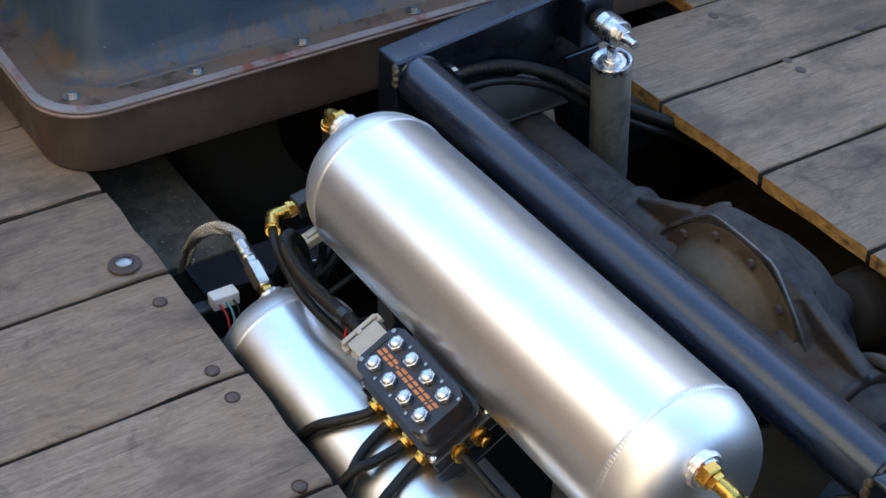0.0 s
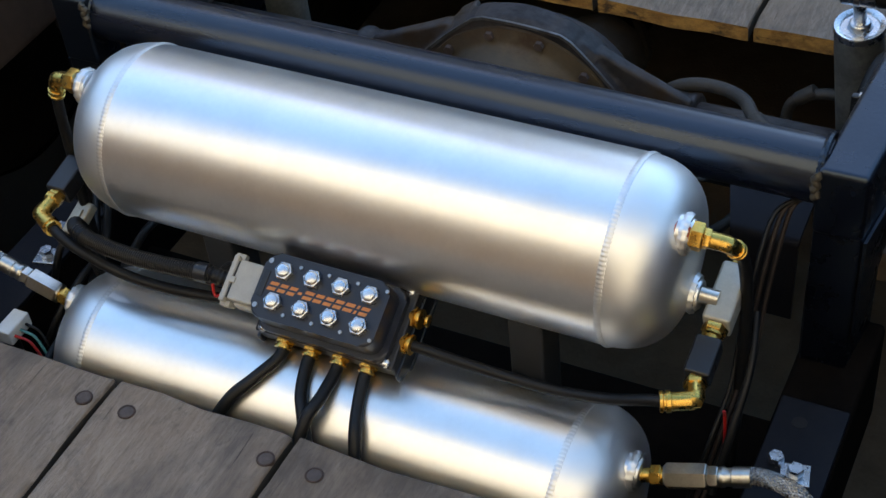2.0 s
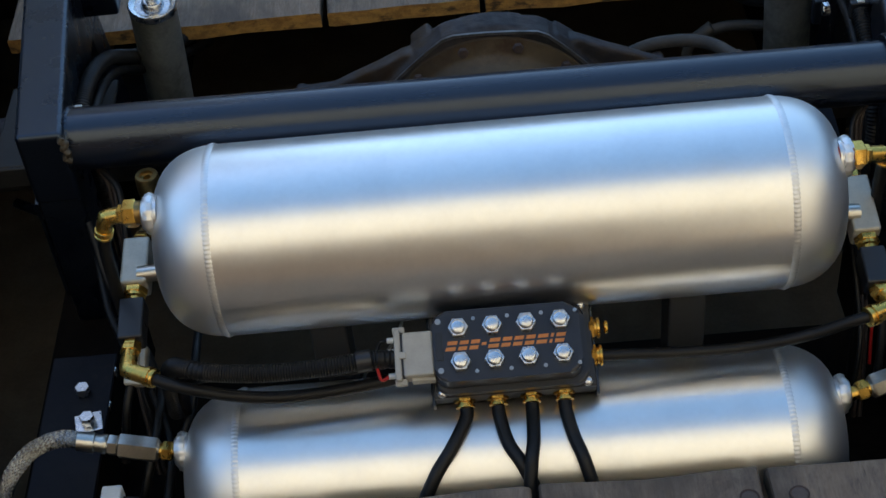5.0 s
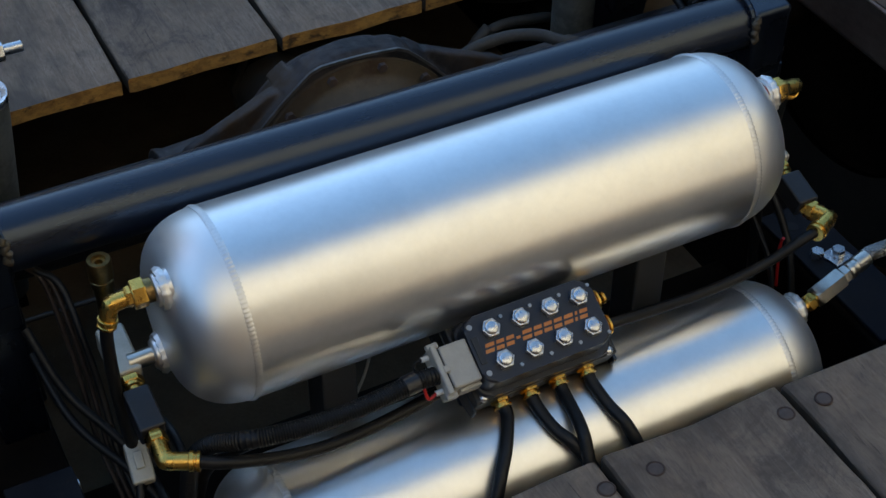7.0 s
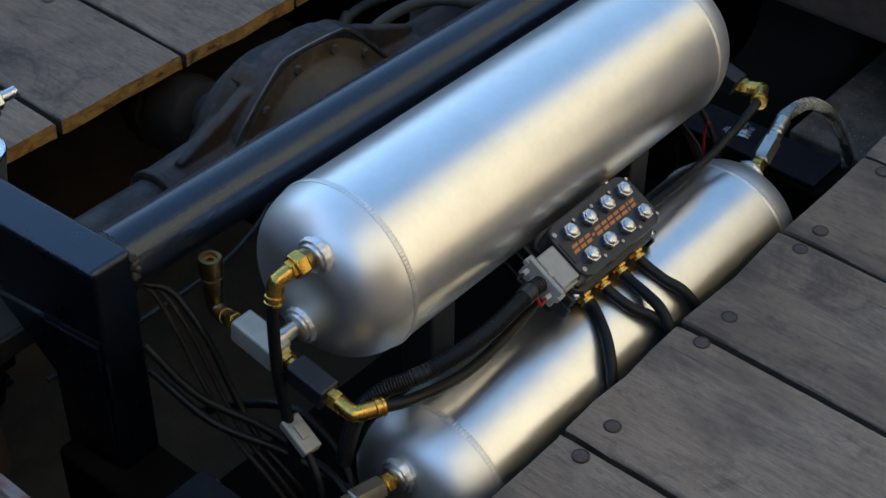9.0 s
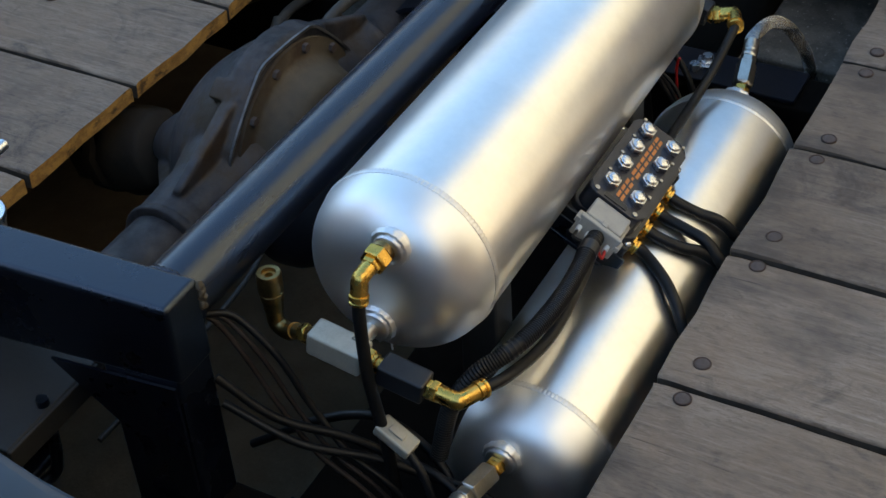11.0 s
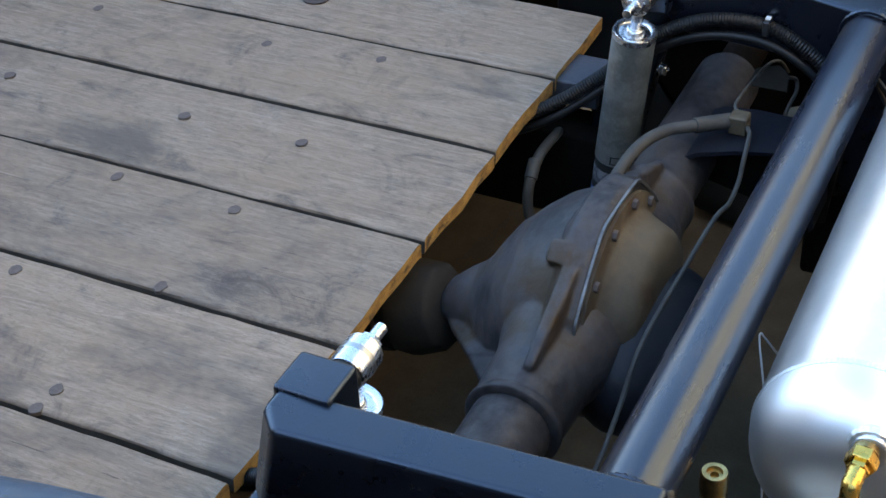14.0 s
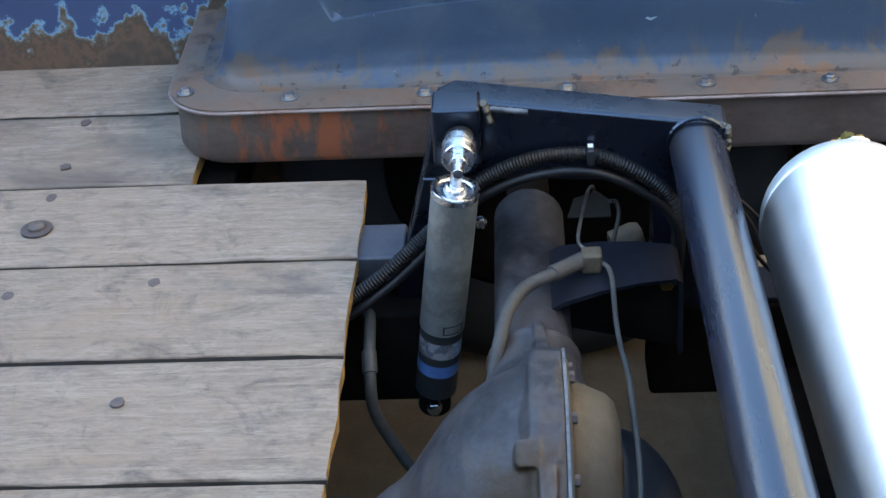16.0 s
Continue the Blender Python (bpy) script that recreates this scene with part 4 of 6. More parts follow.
    pts = [(inner + sgn * (0.001 + 0.0022 * math.sin(k * 2.1)) - sgn * 0.0025, 0.0745 - 0.0015 * (k % 2), top - 0.004 - 0.0035 * k) for k in range(9)]
    part("weld", tube(pts, 0.0036, 8, 2), M_WELDBROWN, frame_thing, "brown scorched weld bead")


notch_rail(-0.4245, -1, 0.172, 0.047)
notch_rail(0.3485, 1, 0.1615, 0.090)
part("cross_tube", cyl((-0.4275, 0.106, 0.1405), (0.3515, 0.106, 0.1345), 0.030, 40), M_TUBE, frame_thing, "black round cross tube with brown overspray")
# Tank cradle: a cross plate on legs below the tanks.
for x in (-0.19, 0.135):
    part("tank_bracket", box(x - 0.017, x + 0.017, -0.080, -0.040, -0.169, 0.047, 0.003), M_GREYPAINT, frame_thing, "dark grey bent steel tank bracket")
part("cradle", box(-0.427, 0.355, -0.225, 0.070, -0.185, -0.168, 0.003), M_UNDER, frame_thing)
part("crossmember_end", box(0.366, 0.440, 0.432, 0.600, -0.045, -0.010, 0.004), M_BLUEGREY, frame_thing, "blue-grey chassis member end")
part("bolt", hexnut((0.358, 0.343, 0.042), (0.350, 0.343, 0.042), 0.0075), M_ZINC, frame_thing, "zinc hexagon bolt")
lump = [(0.366 + 0.003 * math.sin(k * 2.3), 0.334 - 0.0012 * k, 0.186 - 0.0042 * k) for k in range(7)]
part("weld", tube(lump, 0.0042, 8, 2), M_WELDBROWN, frame_thing, "brown scorched weld bead")
strip = [(0.3665 - 0.0265 * (k / 9) * 0.1, 0.327 - 0.0045 * k, 0.178 - 0.00045 * k + 0.0006 * (k % 2)) for k in range(10)]
part("weld", tube(strip, 0.0034, 8, 2), M_RODPALE, frame_thing, "ground pale weld strip")

# Mounting ears on the channels, beside the tanks, with zinc bolts.
for sgn, xc in ((1, -0.452), (-1, 0.380)):
    ear = part("ear_plate", box(xc - 0.032, xc + 0.032, -0.190, 0.020, -0.0745, -0.068, 0.0015), M_MATTE, frame_thing)
    (bx, by), (wx, wy) = ((-0.446, -0.031), (-0.436, -0.071)) if sgn > 0 else ((0.365, -0.060), (0.385, -0.069))
    part("bolt", hexnut((bx, by, -0.068), (bx, by, -0.058), 0.0075), M_ZINC, frame_thing, "zinc hexagon bolt")
    part("square_washer", box(wx - 0.013, wx + 0.013, wy - 0.012, wy + 0.012, -0.068, -0.0655, 0.0006, Matrix.Translation((wx, wy, 0)) @ Matrix.Rotation(radians(12), 4, "Z") @ Matrix.Translation((-wx, -wy, 0))), M_ZINC, frame_thing, "zinc washer plate")
    part("bolt", hexnut((wx, wy, -0.0656), (wx, wy, -0.056), 0.0075), M_ZINC, frame_thing, "zinc hexagon bolt")
    if sgn < 0:
        # A black disc laid on the plate paints the hole's dark.
        part("hole", lathe([(0, 0.007), (0.0006, 0.007)], (0.372, -0.008, -0.0682), (0, 0, 1), 18), M_RUBBER, frame_thing, "black disc standing in for a bolt hole")
for y in (0.000, -0.045):
    part("bolt", hexnut((-0.425, y, -0.075), (-0.419, y, -0.075), 0.006), M_ZINC, frame_thing, "zinc hexagon bolt")


# ---- rear axle ----
AX = Vector((-0.018, 0.284, -0.016))
axle = thing("rear_axle", "greasy dark cast iron rear axle with dusty steel cover", "axle", (AX.x, AX.y, AX.z - 0.12))


def shear(bm, k=0.24):
    for v in bm.verts:
        d = max(0.0, v.co.y - AX.y)
        v.co.z -= k * d
    return bm


prof = [(0.000, 0.119), (0.020, 0.120), (0.045, 0.115), (0.070, 0.104), (0.092, 0.088), (0.110, 0.069), (0.122, 0.052), (0.134, 0.041), (0.150, 0.034), (0.170, 0.025), (0.178, 0.014)]
bm = shear(lathe(prof, AX, (0, 1, 0), 48), 0.32)
for v in bm.verts:
    v.co += Vector((1, 0, 1)) * 0.003 * noise.noise(v.co * 22)
housing = bm


def eight_sided(bm, k=0.75):
    """Draws a round flange towards an octagon about the axle's centre."""
    for v in bm.verts:
        d = Vector((v.co.x - AX.x, v.co.z - AX.z))
        q = (math.degrees(math.atan2(d.y, d.x)) - 20) % 45 - 22.5
        f = 1.03 * ((1 - k) + k * math.cos(radians(22.5)) / math.cos(radians(q)) * 1.03)
        v.co.x, v.co.z = AX.x + d.x * f, AX.z + d.y * f
    return bm


join(housing, eight_sided(lathe([(-0.002, 0.122), (0.000, 0.126), (0.024, 0.127), (0.030, 0.1245), (0.036, 0.117), (0.044, 0.105)], AX + Vector((0, -0.020, 0)), (0, 1, 0), 64)))
part("flange_edge", eight_sided(lathe([(-0.0035, 0.123), (-0.0035, 0.1262), (-0.0005, 0.1262), (-0.0005, 0.123)], AX + Vector((0, -0.020, 0)), (0, 1, 0), 64, closed=False)), M_RODPALE, axle, "pale flange edge")


def arc_pad(q0, q1, r0, r1, y0, y1):
    """A raised pad following the rim of the flange between two angles."""
    n = 10
    out = [(r1 * math.cos(radians(q0 + (q1 - q0) * k / n)), r1 * math.sin(radians(q0 + (q1 - q0) * k / n))) for k in range(n + 1)]
    out += [(r0 * math.cos(radians(q1 + (q0 - q1) * k / n)), r0 * math.sin(radians(q1 + (q0 - q1) * k / n))) for k in range(n + 1)]
    bm = bmesh.new()
    lo, hi = ([bm.verts.new((AX.x + a, y, AX.z + c)) for a, c in out] for y in (y0, y1))
    k = len(out)
    for i in range(k):
        bm.faces.new((lo[i], lo[(i + 1) % k], hi[(i + 1) % k], hi[i]))
    bm.faces.new(lo), bm.faces.new(hi[::-1])
    bmesh.ops.recalc_face_normals(bm, faces=bm.faces[:])
    bmesh.ops.bevel(bm, geom=bm.edges[:], offset=0.0025, segments=2, affect="EDGES")
    return join(housing, bm)


arc_pad(74, 129, 0.100, 0.1290, 0.2665, 0.296)
arc_pad(119, 130, 0.100, 0.1305, 0.284, 0.309)
arc_pad(45, 58, 0.108, 0.1305, 0.268, 0.298)
arc_pad(20, 34, 0.108, 0.130, 0.268, 0.296)
arc_pad(150, 164, 0.108, 0.130, 0.268, 0.298)
# Cover: a stamped pan, dusty above, dark below.
cover_prof = [(0.0, 0.119), (0.004, 0.119), (0.0055, 0.104), (0.009, 0.099), (0.024, 0.092), (0.038, 0.086), (0.046, 0.078), (0.050, 0.062), (0.052, 0.030), (0.052, 0.004)]
bm = lathe(cover_prof, AX + Vector((0, -0.022, 0)), (0, -1, 0), 48)
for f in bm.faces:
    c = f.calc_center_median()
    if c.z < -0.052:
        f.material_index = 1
# The lower pan bulges out, low and dark, towards the tanks.
bulge = bmesh.new()
bmesh.ops.create_uvsphere(bulge, u_segments=40, v_segments=24, radius=1.0)
for v in bulge.verts:
    v.co = Vector((-0.030 + 0.112 * v.co.x, 0.225 + 0.075 * v.co.y, -0.057 + 0.080 * v.co.z))
    v.co += 0.0015 * Vector((1, 1, 1)) * noise.noise(v.co * 30)
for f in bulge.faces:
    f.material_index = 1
kept = bpy.data.meshes.new("bulge")
bulge.to_mesh(kept)
bm.from_mesh(kept)
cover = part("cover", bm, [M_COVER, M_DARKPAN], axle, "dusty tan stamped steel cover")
for k in range(12):
    q = radians(30 * k + 15)
    c = AX + Vector((0.1105 * math.cos(q), -0.026, 0.1105 * math.sin(q)))
    part("cover_bolt", hexnut(c, c + Vector((0, -0.0055, 0)), 0.0058), M_RUSTBOLT, cover)
part("cover_tab", box(-0.060, 0.000, 0.2055, 0.2105, -0.062, -0.048, 0.001), M_COVER, axle)
for s in (1, -1):
    root = AX + Vector((s * 0.060, 0.004, 0.0))
    L = 0.420 if s > 0 else 0.575
    far_out = 0.0 if s > 0 else 0.026
    join(housing, lathe([(0, 0.068), (0.03, 0.064), (0.055, 0.057), (0.075, 0.0515), (0.10 + far_out, 0.0485), (0.118 + far_out, 0.0475), (0.120 + far_out, 0.050), (0.127 + far_out, 0.050), (0.129 + far_out, 0.044)], root, (s, 0, 0), 32))
    part("axle_tube", lathe([(0.12 + far_out, 0.041), (L - 0.012, 0.041), (L - 0.004, 0.037), (L, 0.028)], root, (s, 0, 0), 32), M_IRON, axle)
    if s > 0:
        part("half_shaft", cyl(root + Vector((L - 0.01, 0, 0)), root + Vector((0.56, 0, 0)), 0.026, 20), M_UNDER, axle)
    # Fin from the socket's collar to the nose, and a rib from the flange to the socket.
    outer = [(0.002, 0.182, -0.070), (0.045, 0.150, -0.058), (0.100, 0.103, -0.040), (0.140, 0.072, -0.026), (0.168, 0.052, -0.018)]
    inner = [(0.006, 0.150, -0.054), (0.045, 0.106, -0.040), (0.096, 0.060, -0.018), (0.132, 0.034, 0.002), (0.164, 0.026, 0.006)]
    bm = bmesh.new()
    loops = [[bm.verts.new(AX + Vector((s * x, y, z + dz))) for (x, y, z), dz in ((o, 0.004), (i_, 0.004), (i_, -0.005), (o, -0.005))] for o, i_ in zip(outer, inner)]
    for a, b in zip(loops, loops[1:]):
        for k in range(4):
            bm.faces.new((a[k], a[(k + 1) % 4], b[(k + 1) % 4], b[k]))
    bm.faces.new(loops[0]), bm.faces.new(loops[-1][::-1])
    bmesh.ops.recalc_face_normals(bm, faces=bm.faces[:])
    join(housing, bm)
    front = [(0.052, -0.012, 0.098), (0.088, -0.012, 0.096), (0.116, -0.011, 0.082), (0.148, -0.009, 0.068), (0.186, -0.007, 0.051)]
    back = [(0.052, 0.006, 0.098), (0.088, 0.005, 0.096), (0.116, 0.004, 0.083), (0.148, 0.004, 0.069), (0.186, 0.004, 0.051)]
    bm = bmesh.new()
    loops = [[bm.verts.new(AX + Vector((s * (x + dx), y, z + dz))) for (x, y, z), dx, dz in ((o, 0.003, 0.003), (i_, 0.003, 0.003), (i_, -0.022, -0.034), (o, -0.022, -0.034))] for o, i_ in zip(front, back)]
    for a, b in zip(loops, loops[1:]):
        for k in range(4):
            bm.faces.new((a[k], a[(k + 1) % 4], b[(k + 1) % 4], b[k]))
    bm.faces.new(loops[0]), bm.faces.new(loops[-1][::-1])
    bmesh.ops.recalc_face_normals(bm, faces=bm.faces[:])
    bmesh.ops.bevel(bm, geom=bm.edges[:], offset=0.002, segments=1, affect="EDGES")
    join(housing, bm)
bmesh.ops.recalc_face_normals(housing, faces=housing.faces[:])
cast = part("housing", housing, M_IRON, axle, "greasy grey cast iron housing with ribs and fins")
fuse = cast.modifiers.new("fuse", "REMESH")
fuse.mode, fuse.voxel_size, fuse.use_smooth_shade = "VOXEL", 0.0021, True
soft = cast.modifiers.new("soft", "SMOOTH")
soft.factor, soft.iterations = 0.5, 4
part("pinion_yoke", lathe([(-0.010, 0.020), (-0.004, 0.044), (0.004, 0.050), (0.036, 0.056), (0.050, 0.056), (0.054, 0.046), (0.070, 0.045), (0.073, 0.052), (0.086, 0.052), (0.090, 0.040), (0.12, 0.040)], AX + Vector((0, 0.178, -0.070)), (0, 1, -0.30), 9, twist=0.3), M_YOKE, axle, "dirt-caked pinion yoke")
shaft = solo("driveshaft", cyl(AX + Vector((0, 0.25, -0.073)), AX + Vector((0, 1.3, -0.18)), 0.034, 24), M_UNDER, "dirty driveshaft running forward under planks, shade in its colour", "driveshaft")

# Link bracket on the axle.
br = thing("axle_bracket", "dark painted steel link bracket welded to the axle", "bracket", (0.28, 0.2, -0.02))
bm = bmesh.new()
prof2 = [(0.292, -0.035), (0.282, 0.012), (0.255, 0.026), (0.215, 0.030), (0.17, 0.029), (0.134, 0.024), (0.1255, 0.017), (0.123, -0.075)]
v = {}


def west_edge(x, y):
    """The plate narrows towards its rear end."""
    return x + 0.047 * max(0.0, min(1.0, (0.271 - y) / 0.144)) if x < 0.25 else x


for x in (0.213, 0.326):
    v[x] = [bm.verts.new((west_edge(x, y), y, z)) for y, z in prof2]
vv = [v[0.213], v[0.326]]
for i in range(len(prof2) - 1):
    bm.faces.new((vv[0][i], vv[0][i + 1], vv[1][i + 1], vv[1][i]))
back = [[bm.verts.new((west_edge(x, y), y + (0.004 if i == 0 else -0.002 if i < 4 else 0.005), z - 0.005)) for i, (y, z) in enumerate(prof2)] for x in (0.213, 0.326)]
for i in range(len(prof2) - 1):
    bm.faces.new((back[0][i], back[1][i], back[1][i + 1], back[0][i + 1]))
    for a, b in ((v[0.213], back[0]), (v[0.326], back[1])):
        bm.faces.new((a[i], a[i + 1], b[i + 1], b[i]))
for i in (0, -1):
    bm.faces.new((v[0.213][i], v[0.326][i], back[1][i], back[0][i]))
# The recess's shade is put into the web's dark colour.
web = bmesh.new()
sides = [[web.verts.new((x, y + (0.003 if i > 3 else -0.002), z - 0.004)) for i, (y, z) in enumerate(prof2)] for x in (0.276, 0.282)]
for i in range(len(prof2)):
    k = (i + 1) % len(prof2)
    web.faces.new((sides[0][i], sides[0][k], sides[1][k], sides[1][i]))
web.faces.new(sides[0]), web.faces.new(sides[1][::-1])
bmesh.ops.recalc_face_normals(web, faces=web.faces[:])
part("web", web, M_UNDER, br, "recessed web plate, dark with painted shade")
bmesh.ops.recalc_face_normals(bm, faces=bm.faces[:])
part("plate", bm, M_MATTE, br)
part("bolt", hexnut((0.277, 0.142, 0.010), (0.266, 0.142, 0.010), 0.0085), M_BRONZE, br, "yellow zinc bolt")

# Brake hose, union and pipe on the axle.
brake = thing("brake_line", "grey brake hose with union and thin steel pipe", "brake line", (0.2, 0.22, 0.03))
part("hose", tube([(0.262, 0.238, 0.044), (0.238, 0.268, 0.047), (0.220, 0.294, 0.045), (0.190, 0.312, 0.040), (0.151, 0.322, 0.028), (0.120, 0.330, 0.000), (0.108, 0.338, -0.05)], 0.0072, 12), M_DUST, brake)
part("ferrule", cyl((0.272, 0.232, 0.043), (0.240, 0.266, 0.047), 0.0092, 14, 0.001), M_DUST, brake)
part("union", box(0.262, 0.284, 0.212, 0.234, 0.030, 0.053, 0.003), M_COVER, brake, "pale dusty union block")
part("pipe", tube([(0.268, 0.214, 0.042), (0.256, 0.206, 0.042), (0.238, 0.203, 0.037), (0.222, 0.202, 0.022), (0.206, 0.201, 0.008), (0.165, 0.199, 0.006), (0.120, 0.198, 0.022), (0.074, 0.197, 0.031), (0.00, 0.197, 0.034), (-0.06, 0.198, 0.034), (-0.12, 0.202, 0.018), (-0.17, 0.206, -0.03), (-0.25, 0.205, -0.05), (-0.45, 0.21, -0.055)], 0.0028, 8), M_DUST, brake, "thin steel brake pipe")
part("pipe", tube([(0.284, 0.226, 0.046), (0.300, 0.236, 0.049), (0.345, 0.229, 0.057), (0.384, 0.221, 0.060), (0.41, 0.214, 0.050), (0.44, 0.21, 0.02)], 0.0020, 8), M_BRAIDCORE, brake, "thin dull steel brake pipe")
part("pipe", tube([(0.384, 0.196, 0.046), (0.392, 0.189, 0.040), (0.386, 0.186, 0.028), (0.372, 0.190, 0.015), (0.365, 0.196, -0.01)], 0.0024, 8), M_DUST, brake, "curled end of a steel pipe")
tab = slab([(0.0, -0.026), (0.0, 0.024), (0.022, 0.016), (0.030, -0.010), (0.020, -0.024)], -0.002, 0.002, Matrix.Translation((0.376, 0.221, 0.030)) @ Matrix.Rotation(radians(-50), 4, "Y"), 0.0008)
part("bracket", tab, M_YOKE, brake, "small rusty hose tab")
part("bracket", lathe([(-0.020, 0.010), (-0.018, 0.016), (0.010, 0.018), (0.018, 0.015), (0.020, 0.008)], (0.398, 0.176, -0.016), (0.2, -1, 0.25), 14), M_COVER, brake, "tan dusty caliper lug")
loop = thing("rubber_hose", "grey dusty rubber hose looping beside the axle", "hose", (0.2, 0.45, -0.1))
part("hose", tube([(0.352, 0.478, -0.078), (0.330, 0.474, -0.070), (0.270, 0.470, -0.062), (0.232, 0.468, -0.080), (0.224, 0.466, -0.118), (0.222, 0.45, -0.16), (0.205, 0.42, -0.20), (0.17, 0.37, -0.22), (0.13, 0.33, -0.22)], 0.0068, 12), M_DUST, loop)
part("end_fitting", cyl((0.256, 0.470, -0.060), (0.236, 0.468, -0.076), 0.0085, 12, 0.001), M_DUST, loop)


# ---- shock absorbers ----
def patch(bm, origin, way, d0, d1, r, q0, q1):
    """A thin patch on a cylinder; angles are counted from the side facing the tailgate and the west."""
    m = basis(origin, way)
    f = m.to_3x3().inverted() @ Vector((-0.85, -0.5, 0))
    c = math.degrees(math.atan2(f.y, f.x))
    n = 6
    lo, hi = ([bm.verts.new(m @ Vector((r * math.cos(radians(c + q0 + (q1 - q0) * k / n)), r * math.sin(radians(c + q0 + (q1 - q0) * k / n)), d))) for k in range(n + 1)] for d in (d0, d1))
    for k in range(n):
        bm.faces.new((lo[k], lo[k + 1], hi[k + 1], hi[k]))



def shock(cap, foot, sgn, label):
    """A galvanised shock: cap, rod, bushing with its stud, label band and lower eye. sgn: the stud points this way along x."""
    cap, foot = Vector(cap), Vector(foot)
    way = (foot - cap).normalized()
    L = (foot - cap).length
    t = thing("shock_absorber", label, "shock absorber", foot, group="shock absorbers")
    part("body", lathe([(0.003, 0.0245), (0.006, 0.0260), (L * 0.655, 0.0260), (L * 0.66, 0.0245), (L * 0.67, 0.0240)], cap, way, 32), M_SHOCK, t)
    part("lower_body", lathe([(L * 0.655, 0.0240), (L * 0.66, 0.0247), (L, 0.0245)], cap, way, 32), M_GREYPAINT, t, "dark lower tube of the shock")
    part("cap", lathe([(0.004, 0.0265), (-0.002, 0.0270), (-0.004, 0.0255), (-0.003, 0.021), (-0.0005, 0.019), (-0.0005, 0.013), (-0.006, 0.011), (-0.008, 0.008)], cap, way, 32), M_ZINC, t, "bright zinc top cap")
    part("rod", cyl(cap - way * 0.005, cap - way * 0.034, 0.0065, 16), M_ZINC, t, "bright piston rod")
    eye = cap - way * 0.050
    bush = part("bushing", lathe([(-0.019, 0.0125), (-0.019, 0.0165), (-0.016, 0.018), (0.014, 0.018), (0.016, 0.0165), (0.016, 0.0125)], eye, (sgn, 0, 0), 28), M_ZINC, t, "bright zinc eye")
    part("rubber", lathe([(-0.031, 0.009), (-0.031, 0.0145), (-0.029, 0.0160), (-0.022, 0.0165), (-0.019, 0.0150), (-0.012, 0.0135)], eye, (sgn, 0, 0), 28), M_RUBBER, bush, "black rubber bush")
    part("groove", lathe([(-0.004, 0.0179), (-0.003, 0.0184), (0.001, 0.0184), (0.002, 0.0179)], eye, (sgn, 0, 0), 28, closed=False), M_STEEL, bush, "worn band round the eye")
    part("stud", cyl(eye + Vector((sgn * 0.012, 0, 0)), eye + Vector((sgn * 0.046, 0, 0)), 0.0058, 16, 0.001), M_ZINC, bush)
    part("nut", hexnut(eye + Vector((sgn * 0.016, 0, 0)), eye + Vector((sgn * 0.027, 0, 0)), 0.0105), M_ZINC, bush)
    part("pin", cyl(eye - Vector((sgn * 0.052, 0, 0)), eye - Vector((sgn * 0.018, 0, 0)), 0.0085, 18), M_STEEL, bush)
    frame_bm = bmesh.new()
    for d0, d1, q0, q1 in ((0.600, 0.606, -26, 26), (0.638, 0.644, -26, 26), (0.600, 0.644, -28, -24), (0.600, 0.644, 24, 28)):
        patch(frame_bm, cap, way, d0 * L, d1 * L, 0.0263, q0, q1)
    part("label", frame_bm, M_PLASTIC, t, "black printed rectangle outline")
    sticker = bmesh.new()
    patch(sticker, cap, way, 0.70 * L, 0.775 * L, 0.0251, -46, -8)
    part("label", sticker, M_STICKER, t, "pale blue printed sticker")
    for d0, d1, m in ((0.70, 0.78, M_LABEL), (0.82, 0.88, M_BLUEBAND)):
        part("label", lathe([(L * d0, 0.0262 if d0 < 0.66 else 0.0249), (L * d1, 0.0262 if d1 < 0.66 else 0.0249)], cap, way, 32, closed=False), m, t, "printed label band")
    part("lower_eye", lathe([(-0.018, 0.011), (-0.018, 0.019), (0.018, 0.019), (0.018, 0.011)], foot + way * 0.014, (1, 0, 0), 24), M_UNDER, t)
    part("lower_bolt", hexnut(foot + way * 0.014 + Vector((-0.030, 0, 0)), foot + way * 0.014 + Vector((-0.018, 0, 0)), 0.009), M_ZINC, t)
    part("mount", box(eye.x - sgn * 0.058 - 0.024, eye.x - sgn * 0.058 + 0.024, 0.338, 0.390, 0.120, 0.1895, 0.004), M_FRAME, t, "black welded steel mounting box")
    return t


shock((0.315, 0.367, 0.108), SHOCK_FOOT_E, -1, "galvanised shock absorber with blue label band")
shock((-0.380, 0.367, 0.110), SHOCK_FOOT_W, 1, "galvanised shock absorber with bright zinc top")


